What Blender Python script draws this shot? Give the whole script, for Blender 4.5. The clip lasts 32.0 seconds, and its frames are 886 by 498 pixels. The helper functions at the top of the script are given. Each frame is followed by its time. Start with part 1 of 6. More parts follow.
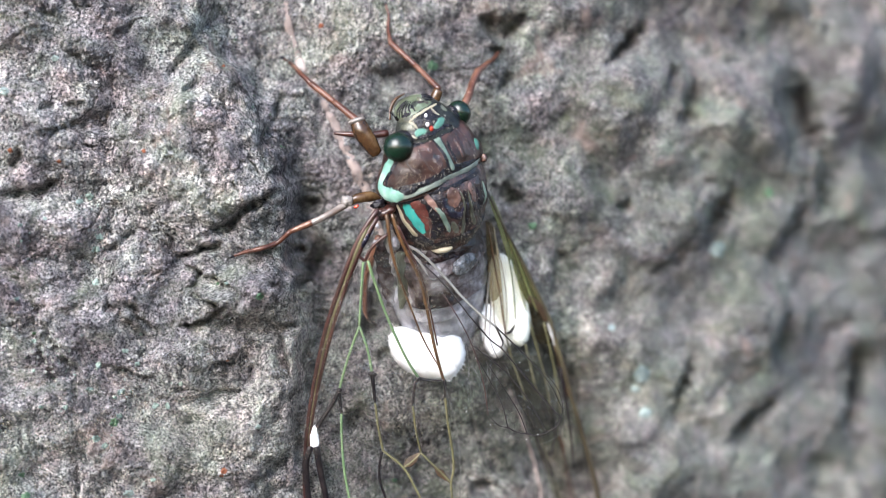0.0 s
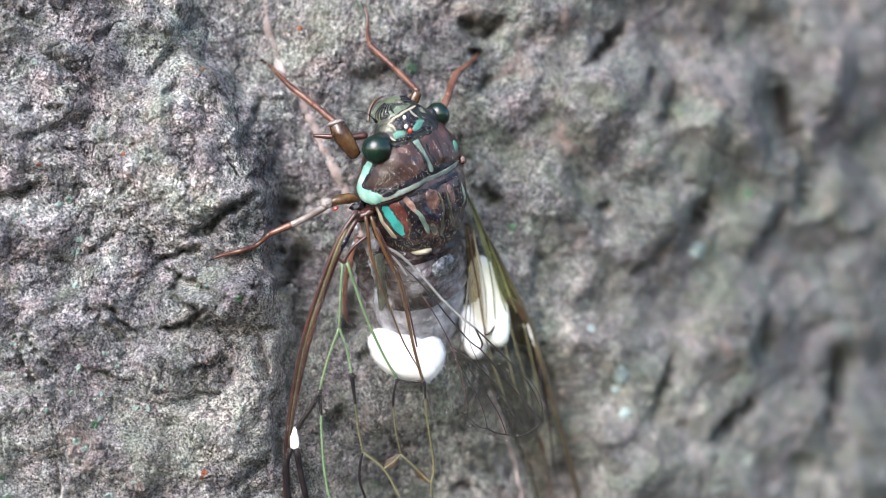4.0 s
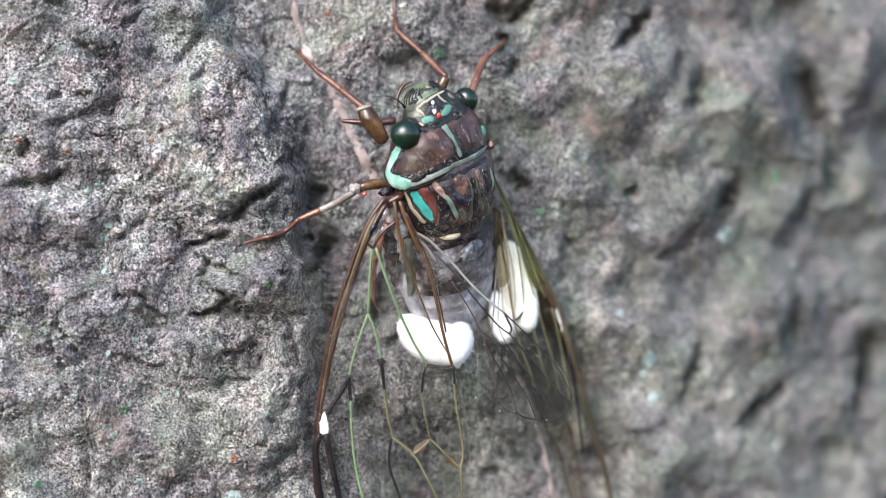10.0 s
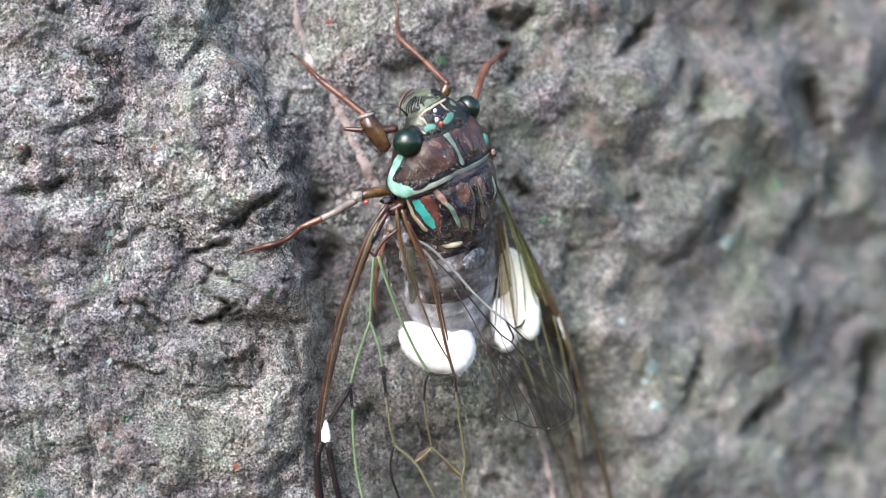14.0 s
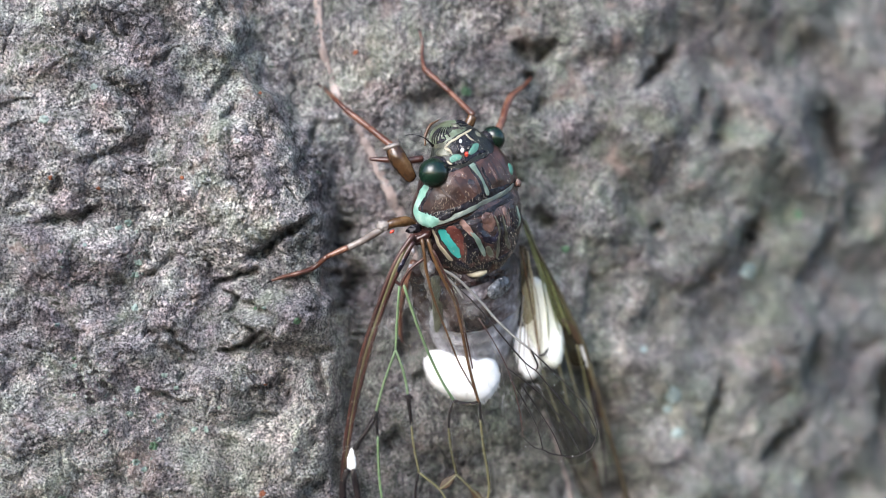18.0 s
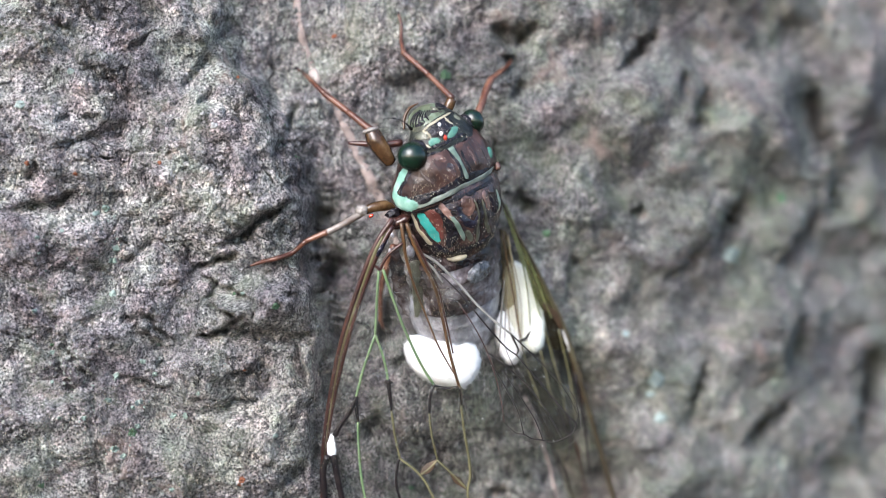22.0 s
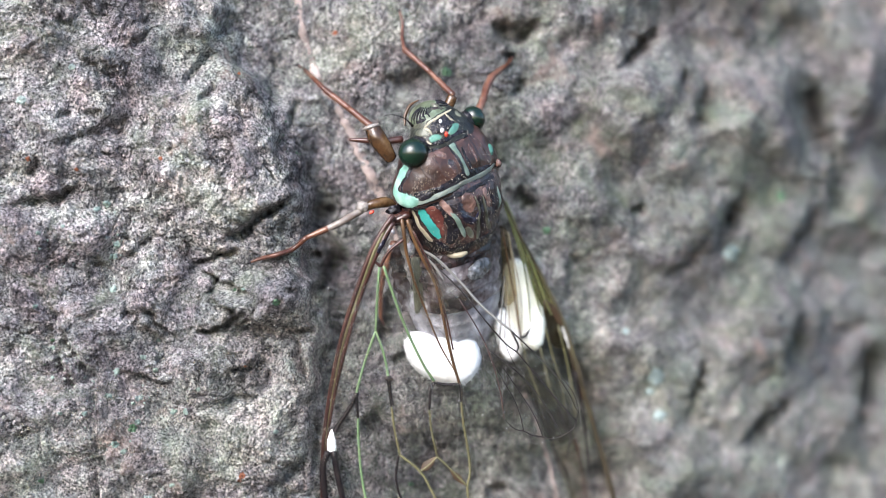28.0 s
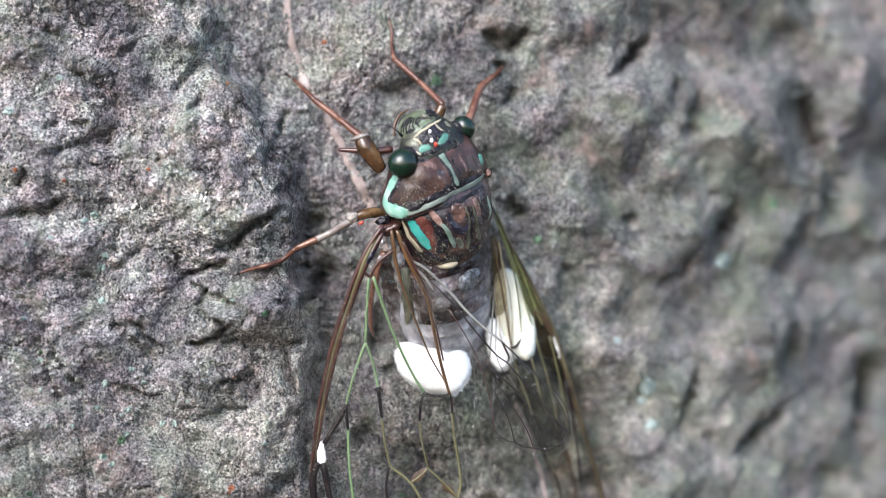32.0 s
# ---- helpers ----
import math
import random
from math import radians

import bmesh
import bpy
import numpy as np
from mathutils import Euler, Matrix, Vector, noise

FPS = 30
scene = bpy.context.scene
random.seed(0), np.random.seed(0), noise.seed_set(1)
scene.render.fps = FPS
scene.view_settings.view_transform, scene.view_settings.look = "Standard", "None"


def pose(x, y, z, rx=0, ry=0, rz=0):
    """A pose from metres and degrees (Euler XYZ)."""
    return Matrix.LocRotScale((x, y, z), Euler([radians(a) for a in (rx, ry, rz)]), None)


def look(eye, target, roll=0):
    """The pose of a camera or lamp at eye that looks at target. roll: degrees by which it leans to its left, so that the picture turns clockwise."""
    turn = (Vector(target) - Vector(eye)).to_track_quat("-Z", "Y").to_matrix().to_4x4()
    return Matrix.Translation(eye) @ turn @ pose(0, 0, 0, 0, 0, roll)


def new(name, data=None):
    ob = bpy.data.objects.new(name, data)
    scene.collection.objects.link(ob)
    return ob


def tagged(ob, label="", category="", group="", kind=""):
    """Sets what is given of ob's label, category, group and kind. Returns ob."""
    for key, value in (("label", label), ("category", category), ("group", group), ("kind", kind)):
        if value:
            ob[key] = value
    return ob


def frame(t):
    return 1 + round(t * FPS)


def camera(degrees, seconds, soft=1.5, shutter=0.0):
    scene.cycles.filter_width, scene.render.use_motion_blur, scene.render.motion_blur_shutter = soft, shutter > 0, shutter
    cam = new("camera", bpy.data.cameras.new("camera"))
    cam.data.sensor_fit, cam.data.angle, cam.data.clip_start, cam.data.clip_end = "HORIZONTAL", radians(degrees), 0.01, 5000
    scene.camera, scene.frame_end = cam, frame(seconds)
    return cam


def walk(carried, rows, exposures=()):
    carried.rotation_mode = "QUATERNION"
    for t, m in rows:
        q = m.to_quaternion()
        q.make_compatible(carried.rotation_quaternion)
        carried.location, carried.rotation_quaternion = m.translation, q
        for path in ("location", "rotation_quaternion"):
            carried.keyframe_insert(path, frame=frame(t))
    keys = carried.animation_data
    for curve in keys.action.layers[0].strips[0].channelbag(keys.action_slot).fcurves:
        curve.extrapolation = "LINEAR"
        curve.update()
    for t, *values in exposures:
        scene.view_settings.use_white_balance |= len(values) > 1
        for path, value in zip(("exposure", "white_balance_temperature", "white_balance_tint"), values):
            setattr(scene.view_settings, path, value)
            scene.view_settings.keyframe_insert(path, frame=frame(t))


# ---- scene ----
# Metres; lengths on the insect and the bark are written in millimetres and scaled by MM.
MM = 0.001
EYE = 1.4           # height of the first eye above the ground
REACH = 252.08      # first eye to the sheet through the bark's front, mm
cam = camera(22.0, 32.0, soft=0.75, shutter=0.5)
cam.data.dof.use_dof = True
cam.data.dof.focus_distance = 0.2540
cam.data.dof.aperture_fstop = 10.5
ROWS = [
    (0.0, 0.00, 0.00, 0.00, 0.000, 0.000, 0.000),
    (0.5, -0.89, 0.30, 0.38, -0.293, -0.049, -0.134),
    (1.0, -0.55, 0.20, 0.43, -0.249, -0.014, -0.178),
    (1.5, -0.22, -0.29, 0.68, -0.221, -0.060, -0.119),
    (2.0, 0.04, -0.55, 0.27, -0.332, 0.033, -0.063),
    (2.5, 0.83, -0.26, 0.21, -0.429, 0.009, 0.132),
    (3.0, 1.55, -0.43, 0.18, -0.380, -0.058, 0.138),
    (3.5, 1.28, -0.70, -0.00, -0.261, 0.044, 0.124),
    (5.5, 1.39, -0.22, 0.21, -0.234, -0.046, 0.346),
    (6.0, 1.62, -0.61, -0.14, -0.142, -0.058, 0.349),
    (6.5, 1.30, -0.63, -0.05, -0.126, -0.017, 0.437),
    (7.0, 0.93, -0.41, 0.49, -0.102, -0.109, 0.450),
    (7.5, 0.57, -0.43, 0.38, -0.105, -0.134, 0.337),
    (8.0, 0.43, -0.20, 0.26, -0.094, -0.215, 0.341),
    (8.5, 0.53, -0.37, -0.05, -0.051, -0.252, 0.325),
    (9.0, 0.38, -0.67, -0.59, 0.014, -0.220, 0.365),
    (9.5, 0.06, -0.85, -1.28, 0.122, -0.075, 0.359),
    (10.0, -0.10, -0.70, -0.50, 0.178, -0.218, 0.397),
    (10.5, -0.24, -0.34, -0.59, 0.021, -0.215, 0.382),
    (11.0, 0.74, -0.30, -0.35, 0.055, -0.351, 0.468),
    (11.5, 0.47, -0.34, -0.86, -0.047, -0.304, 0.437),
    (12.0, 0.02, -0.31, -1.50, -0.024, -0.161, 0.449),
    (12.5, -0.22, -0.39, -0.66, 0.083, -0.286, 0.434),
    (13.0, -0.14, -0.53, -0.49, 0.186, -0.199, 0.423),
    (13.5, -0.56, -0.26, 0.07, 0.136, -0.210, 0.450),
    (14.0, -0.40, -0.47, 0.17, 0.160, -0.166, 0.342),
    (14.5, -0.31, -0.62, 0.41, 0.172, -0.194, 0.438),
    (16.5, -1.59, -0.58, 0.21, 0.142, -0.139, 0.197),
    (17.0, -1.20, -1.33, 0.00, 0.252, -0.034, 0.324),
    (17.5, -2.07, -2.33, 0.40, 0.301, 0.209, 0.323),
    (18.0, -2.60, -2.85, 1.49, 0.293, 0.275, 0.257),
    (18.5, -1.82, -3.10, 2.21, 0.165, 0.264, 0.032),
    (19.0, -1.17, -4.01, 2.17, 0.011, 0.478, -0.017),
    (19.5, -0.94, -4.68, 3.08, -0.012, 0.661, 0.093),
    (20.0, -0.11, -3.48, 4.54, 0.072, 0.629, 0.034),
    (20.5, -0.10, -2.87, 3.46, 0.088, 0.742, 0.166),
    (21.0, -0.53, -2.30, 2.66, 0.100, 0.490, 0.215),
    (21.5, -0.25, -1.92, 1.44, 0.172, 0.280, 0.311),
    (22.0, -0.42, -1.36, 0.50, 0.274, 0.098, 0.520),
    (22.5, -1.05, -0.66, 0.40, 0.280, -0.176, 0.505),
    (23.0, -1.03, -1.09, -0.29, 0.281, -0.208, 0.522),
    (23.5, -0.81, -1.71, -0.34, 0.247, -0.199, 0.324),
    (24.0, -0.68, -1.78, -0.47, 0.249, -0.042, 0.347),
    (24.5, -0.77, -1.50, -0.13, 0.255, -0.048, 0.394),
    (25.0, -0.71, -1.24, -0.30, 0.275, -0.049, 0.545),
    (25.5, -1.20, -1.04, -0.15, 0.206, -0.099, 0.466),
    (27.5, -1.14, -1.22, -0.32, 0.188, 0.012, 0.346),
    (28.0, -1.07, -1.62, -0.04, 0.141, 0.135, 0.367),
    (28.5, -0.64, -1.50, 0.34, 0.190, 0.180, 0.374),
    (29.0, -1.28, -1.14, 0.21, 0.153, 0.171, 0.409),
    (29.5, -1.85, -0.43, 0.28, 0.173, -0.053, 0.378),
    (30.0, -1.35, -1.14, 0.40, 0.177, -0.206, 0.386),
    (30.5, -0.86, -1.61, 0.73, -0.030, -0.030, 0.237),
    (31.0, 0.01, -0.91, 1.43, 0.012, 0.244, 0.355),
    (31.5, -0.27, -0.13, 1.99, 0.028, 0.191, 0.439),
    (32.0, -0.14, -0.30, 1.73, 0.097, -0.002, 0.485),
]
walk(cam, [(t, pose(x * MM, (y - REACH) * MM, EYE + z * MM, 90 + pitch, roll, yaw)) for t, x, y, z, yaw, pitch, roll in ROWS],
     exposures=[(t, stops) for t, stops in ((0, 1.96), (2, 1.84), (3, 1.92), (7, 1.94), (9, 1.84), (11, 1.97), (12, 1.91), (14.5, 1.91), (17, 1.79), (18, 1.72), (19, 1.80), (21, 1.82), (23, 1.84), (25.5, 1.91), (28, 1.99), (29, 1.89), (30, 1.88), (31, 1.77), (32, 1.86))])

# ---- light: open shade under a bright overcast sky ----
scene.view_settings.exposure = 2.0
world = bpy.data.worlds.new("overcast_sky")
scene.world = world
world.use_nodes = True
wn = world.node_tree.nodes
sky = wn.new("ShaderNodeTexSky")
sky.sky_type = "NISHITA"
sky.sun_disc = False
sky.sun_elevation = radians(32)
sky.sun_rotation = radians(209)
sky.air_density, sky.dust_density, sky.ozone_density = 1.0, 2.0, 2.0
wn["Background"].inputs["Strength"].default_value = 0.13
world.node_tree.links.new(sky.outputs[0], wn["Background"].inputs["Color"])
sun = new("sun", bpy.data.lights.new("sun", "SUN"))
sun.data.energy = 1.7
sun.data.angle = radians(40)
sun.data.color = (0.915, 0.92, 1.0)
sun.matrix_world = look((-1.9, -3.4, 3.8), (0, 0, 1.4))


# ---- materials ----
def shader(name):
    m = bpy.data.materials.new(name)
    m.use_nodes = True
    nt = m.node_tree
    return m, nt, nt.nodes["Principled BSDF"]


def noise_tex(nt, scale, detail=4.0, rough=0.55, stretch=(1, 1, 1), distort=0.0):
    co = nt.nodes.new("ShaderNodeTexCoord")
    mp = nt.nodes.new("ShaderNodeMapping")
    mp.inputs["Scale"].default_value = stretch
    tx = nt.nodes.new("ShaderNodeTexNoise")
    for key, v in (("Scale", scale), ("Detail", detail), ("Roughness", rough), ("Distortion", distort)):
        tx.inputs[key].default_value = v
    nt.links.new(co.outputs["Object"], mp.inputs[0])
    nt.links.new(mp.outputs[0], tx.inputs["Vector"])
    return tx.outputs["Fac"]


def ramp(nt, fac, stops):
    r = nt.nodes.new("ShaderNodeValToRGB")
    el = r.color_ramp.elements
    while len(el) < len(stops):
        el.new(0.5)
    for e, (p, c) in zip(el, stops):
        e.position = p
        e.color = (*c, 1) if len(c) == 3 else c
    nt.links.new(fac, r.inputs[0])
    return r.outputs[0]


def mixed(nt, fac, a, b, mode="MIX"):
    m = nt.nodes.new("ShaderNodeMix")
    m.data_type, m.blend_type = "RGBA", mode
    if isinstance(fac, float):
        m.inputs[0].default_value = fac
    else:
        nt.links.new(fac, m.inputs[0])
    for sock, v in ((m.inputs[6], a), (m.inputs[7], b)):
        if isinstance(v, tuple):
            sock.default_value = (*v, 1)
        else:
            nt.links.new(v, sock)
    return m.outputs[2]


def relief(nt, bsdf, facs, metres):
    """Bump from several textures, each with its height in metres."""
    last = None
    for fac, d in zip(facs, metres):
        b = nt.nodes.new("ShaderNodeBump")
        b.inputs["Strength"].default_value = 1.0
        b.inputs["Distance"].default_value = d
        nt.links.new(fac, b.inputs["Height"])
        if last is not None:
            nt.links.new(last, b.inputs["Normal"])
        last = b.outputs[0]
    nt.links.new(last, bsdf.inputs["Normal"])


def crackle(nt, scale, width, gate_scale, gate):
    """Thin wandering cracks: 0 in a crack, 1 on the bark beside it; a second texture leaves some of them out."""
    co = nt.nodes.new("ShaderNodeTexCoord")
    warp = nt.nodes.new("ShaderNodeTexNoise")
    warp.inputs["Scale"].default_value, warp.inputs["Detail"].default_value = 330, 5
    nt.links.new(co.outputs["Object"], warp.inputs["Vector"])
    push = nt.nodes.new("ShaderNodeVectorMath")
    push.operation = "MULTIPLY_ADD"
    push.inputs[1].default_value = (0.007, 0.007, 0.007)
    nt.links.new(warp.outputs["Color"], push.inputs[0])
    nt.links.new(co.outputs["Object"], push.inputs[2])
    cell = nt.nodes.new("ShaderNodeTexVoronoi")
    cell.feature = "DISTANCE_TO_EDGE"
    cell.inputs["Scale"].default_value = scale
    nt.links.new(push.outputs[0], cell.inputs["Vector"])
    line = ramp(nt, cell.outputs["Distance"], [(0.0, (0, 0, 0)), (width * 0.35, (0.1, 0.1, 0.1)), (width, (1, 1, 1))])
    keep = ramp(nt, noise_tex(nt, gate_scale, 4, 0.6), [(gate - 0.05, (1, 1, 1)), (gate + 0.05, (0, 0, 0))])
    return mixed(nt, 1.0, line, keep, "LIGHTEN")


def between(nt, axis, lo, hi):
    """0 below lo, 1 above hi along one axis of the place (metres)."""
    place = nt.nodes.new("ShaderNodeTexCoord")
    axes = nt.nodes.new("ShaderNodeSeparateXYZ")
    nt.links.new(place.outputs["Object"], axes.inputs[0])
    span = nt.nodes.new("ShaderNodeMapRange")
    span.interpolation_type = "SMOOTHERSTEP"
    span.inputs["From Min"].default_value, span.inputs["From Max"].default_value = lo, hi
    nt.links.new(axes.outputs[axis], span.inputs["Value"])
    return span.outputs[0]


def bark_material():
    m, nt, b = shader("grey_bark")
    big = noise_tex(nt, 70, 5, 0.65)
    mid = noise_tex(nt, 260, 6, 0.68)
    grit = noise_tex(nt, 1000, 6, 0.75, distort=0.4)
    fine = noise_tex(nt, 3400, 6, 0.75)
    col = ramp(nt, mid, [(0.34, (0.15, 0.147, 0.153)), (0.45, (0.222, 0.218, 0.221)), (0.54, (0.288, 0.284, 0.282)), (0.66, (0.41, 0.40, 0.392))])
    speck = ramp(nt, fine, [(0.39, (0.09, 0.09, 0.095)), (0.465, (0.66, 0.66, 0.665)), (0.535, (1.20, 1.19, 1.18)), (0.61, (1.76, 1.74, 1.71))])
    col = mixed(nt, 1.0, col, speck, "MULTIPLY")
    flake = ramp(nt, grit, [(0.36, (0.36, 0.355, 0.375)), (0.455, (0.84, 0.83, 0.84)), (0.54, (1.12, 1.11, 1.09)), (0.63, (1.42, 1.40, 1.36))])
    col = mixed(nt, 1.0, col, flake, "MULTIPLY")
    # flatter, plainer grey towards the far flank of the trunk
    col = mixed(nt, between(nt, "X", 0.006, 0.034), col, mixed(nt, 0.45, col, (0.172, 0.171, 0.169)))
    tone = ramp(nt, big, [(0.37, (0.66, 0.65, 0.69)), (0.49, (0.98, 0.975, 0.985)), (0.61, (1.27, 1.25, 1.21))])
    col = mixed(nt, 1.0, col, tone, "MULTIPLY")
    # blotches of bare pinkish bark and of green algae
    tint = ramp(nt, noise_tex(nt, 120, 4, 0.6, distort=0.8), [(0.36, (0.94, 1.02, 0.95)), (0.46, (0.99, 1.005, 0.99)), (0.54, (1.0, 0.995, 1.01)), (0.66, (1.05, 0.975, 1.0))])
    col = mixed(nt, 1.0, col, tint, "MULTIPLY")
    flush = ramp(nt, noise_tex(nt, 330, 5, 0.7, distort=0.5), [(0.35, (0.94, 1.015, 0.98)), (0.5, (1.0, 1.0, 1.01)), (0.65, (1.06, 0.975, 0.99))])
    col = mixed(nt, 1.0, col, flush, "MULTIPLY")
    # the bark left of the lip is multiplied lighter
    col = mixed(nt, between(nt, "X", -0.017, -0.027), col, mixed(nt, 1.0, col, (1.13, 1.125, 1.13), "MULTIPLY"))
    # a patchy paler tone over the large boss
    pale = ramp(nt, noise_tex(nt, 170, 5, 0.7, distort=0.4), [(0.36, (0.1, 0.1, 0.1)), (0.58, (1, 1, 1))])
    for axis, lo, hi in (("X", -0.037, -0.030), ("X", -0.017, -0.023), ("Z", EYE + 0.002, EYE + 0.007), ("Z", EYE + 0.021, EYE + 0.015)):
        pale = mixed(nt, 1.0, pale, between(nt, axis, lo, hi), "MULTIPLY")
    col = mixed(nt, pale, col, mixed(nt, 1.0, col, (1.20, 1.20, 1.17), "MULTIPLY"))
    algae = ramp(nt, noise_tex(nt, 95, 5, 0.7, distort=0.6), [(0.54, (0, 0, 0)), (0.70, (0.5, 0.5, 0.5))])
    col = mixed(nt, algae, col, (0.20, 0.235, 0.155))
    # algae green from the hollow rightwards, darkened further to paint the hollow's shade
    algae_shade = ramp(nt, noise_tex(nt, 150, 6, 0.75, distort=0.5), [(0.40, (0, 0, 0)), (0.60, (0.8, 0.8, 0.8))])
    algae_shade = mixed(nt, 1.0, algae_shade, between(nt, "X", -0.010, 0.0), "MULTIPLY")
    col = mixed(nt, algae_shade, col, mixed(nt, 1.0, col, (0.60, 0.64, 0.55), "MULTIPLY"))
    # algae green plus the insect's contact shade, painted on the bark below it
    shade_streak = ramp(nt, noise_tex(nt, 240, 6, 0.75, distort=0.6), [(0.38, (0.1, 0.1, 0.1)), (0.58, (0.85, 0.85, 0.85))])
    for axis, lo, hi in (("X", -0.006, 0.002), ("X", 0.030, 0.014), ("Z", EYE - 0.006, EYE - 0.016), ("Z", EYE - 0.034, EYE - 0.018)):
        shade_streak = mixed(nt, 1.0, shade_streak, between(nt, axis, lo, hi), "MULTIPLY")
    col = mixed(nt, shade_streak, col, mixed(nt, 1.0, col, (0.50, 0.54, 0.43), "MULTIPLY"))
    rust = ramp(nt, noise_tex(nt, 210, 3, 0.6, distort=0.3), [(0.60, (0, 0, 0)), (0.72, (0.55, 0.55, 0.55))])
    col = mixed(nt, rust, col, (0.30, 0.215, 0.19))
    wide, thin = crackle(nt, 130, 0.04, 60, 0.54), crackle(nt, 400, 0.065, 90, 0.55)
    for web, dark in ((wide, 0.7), (thin, 0.5)):
        web = mixed(nt, 1.0, web, between(nt, "X", -0.002, 0.012), "LIGHTEN")
        col = mixed(nt, dark, col, mixed(nt, 1.0, col, web, "MULTIPLY"))
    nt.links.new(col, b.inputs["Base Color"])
    b.inputs["Roughness"].default_value = 0.88
    b.inputs["Specular IOR Level"].default_value = 0.3
    relief(nt, b, [noise_tex(nt, 1300, 6, 0.72), noise_tex(nt, 3800, 4, 0.7), wide], [0.0004, 0.0005, 0.0003])
    return m


def ground_material():
    m, nt, b = shader("leaf_litter_soil")
    col = ramp(nt, noise_tex(nt, 30, 8, 0.7), [(0.3, (0.03, 0.022, 0.015)), (0.55, (0.09, 0.065, 0.04)), (0.75, (0.16, 0.12, 0.07))])
    nt.links.new(col, b.inputs["Base Color"])
    b.inputs["Roughness"].default_value = 0.95
    relief(nt, b, [noise_tex(nt, 60, 6, 0.7)], [0.02])
    return m


# ---- vector noise for the bark's relief ----
def hashed(i, j, seed):
    n = (i.astype(np.int64) * 374761393 + j.astype(np.int64) * 668265263 + seed * 974634777) & 0xFFFFFFFF
    n = ((n ^ (n >> 13)) * 1274126177) & 0xFFFFFFFF
    n = ((n ^ (n >> 16)) * 2246822519) & 0xFFFFFFFF
    return ((n ^ (n >> 15)) & 0xFFFFFF) / float(0xFFFFFF)


def gnoise(x, z, seed):
    """Gradient noise, about -0.7 to 0.7."""
    i, j = np.floor(x), np.floor(z)
    fx, fz = x - i, z - j
    u, v = fx * fx * fx * (fx * (fx * 6 - 15) + 10), fz * fz * fz * (fz * (fz * 6 - 15) + 10)

    def corner(a, b):
        g = hashed(i + a, j + b, seed) * 2 * np.pi
        return np.cos(g) * (fx - a) + np.sin(g) * (fz - b)
    lo = corner(0, 0) * (1 - u) + corner(1, 0) * u
    hi = corner(0, 1) * (1 - u) + corner(1, 1) * u
    return lo * (1 - v) + hi * v


def fbm(x, z, seed, octaves=4, gain=0.5):
    s, a = 0.0, 1.0
    for k in range(octaves):
        s = s + a * gnoise(x * 2 ** k + 13.7 * k, z * 2 ** k - 7.3 * k, seed + k)
        a *= gain
    return s


def knobs(x, z, seed):
    """Rounded cells: 1 on a knob's crown, near 0 in the creases between."""
    i, j = np.floor(x), np.floor(z)
    f1 = np.full(x.shape, 9.0)
    f2 = np.full(x.shape, 9.0)
    for a in (-1, 0, 1):
        for b in (-1, 0, 1):
            px = i + a + 0.1 + 0.8 * hashed(i + a, j + b, seed)
            pz = j + b + 0.1 + 0.8 * hashed(i + a, j + b, seed + 91)
            d = (px - x) ** 2 + (pz - z) ** 2
            f2 = np.minimum(f2, np.maximum(f1, d))
            f1 = np.minimum(f1, d)
    return np.clip(np.sqrt(f2) - np.sqrt(f1), 0, 1)


def step(a, b, x):
    s = np.clip((x - a) / (b - a), 0, 1)
    return s * s * (3 - 2 * s)


# ---- the trunk ----
# cross-section of the trunk's front: across, outward (mm)
SECTION = [(-120, -2), (-60, 1.5), (-46, 1), (-32, -1.5), (-22, -2.8), (-18.8, -4.6), (-17.0, -10.0), (-13, -12), (-4, -13.5), (7, -14.5), (14, -16), (21, -18.5), (35, -26), (56, -41), (80, -64)]
# the lip of the left-hand swelling: height, across (mm)
LIP = [(-34.0, -16.9), (-27.8, -16.8), (-16.3, -16.3), (-11.3, -15.1), (-6.2, -14.9), (-0.6, -16.8), (5.7, -17.4), (12.0, -19.0), (18.3, -21.4), (22.1, -25.1), (27.8, -26.2), (31.6, -26.7)]
# swellings of the bark: across, height, half-width, half-height, outward (mm)
SWELLINGS = [
    (-27.4, 11.4, 6.8, 7.2, 3.0),
    (-21.5, 9.4, 3.8, 7.5, 2.0),
    (-21.5, -5.2, 5.0, 3.1, 2.4),
    (-26.5, -11.2, 3.8, 3.1, 1.0),
    (-44.5, 11.7, 5.6, 3.1, 1.4),
    (-45.8, -0.6, 3.8, 4.4, 1.2),
    (-37.5, -6.1, 4.4, 3.8, 1.2),
    (-22.2, -20.0, 5.0, 3.8, 1.6),
    (-33.2, -22.3, 5.6, 3.1, 1.0),
    (-19.6, -13.7, 3.8, 3.1, 1.5),
    (-39.3, 19.9, 5.0, 3.8, 1.4),
    (-28.4, 25.1, 3.8, 3.8, 1.2),
    (-9.4, 24.9, 5.6, 6.9, 2.0),
    (14.3, 7.4, 3.8, 6.9, 1.8),
    (20.3, 18.0, 4.4, 5.0, 3.6),
    (37.4, 13.8, 5.0, 6.2, 4.0),
    (26.7, 1.4, 4.4, 3.8, 2.4),
    (24.9, -24.4, 5.6, 5.0, 2.4),
    (41.4, -12.4, 5.0, 6.9, 3.6),
    (50.8, 22.8, 3.8, 5.6, 3.6),
    (9.0, 15.9, 3.1, 3.1, 1.8),
    (-1.6, 25.0, 3.1, 3.8, 1.4),
    (-2.0, -15.0, 9.0, 10.0, 4.2),
    (8.0, -12.0, 4.5, 8.0, 1.6),
    (15.5, -22.0, 6.0, 14.0, -4.5),
]
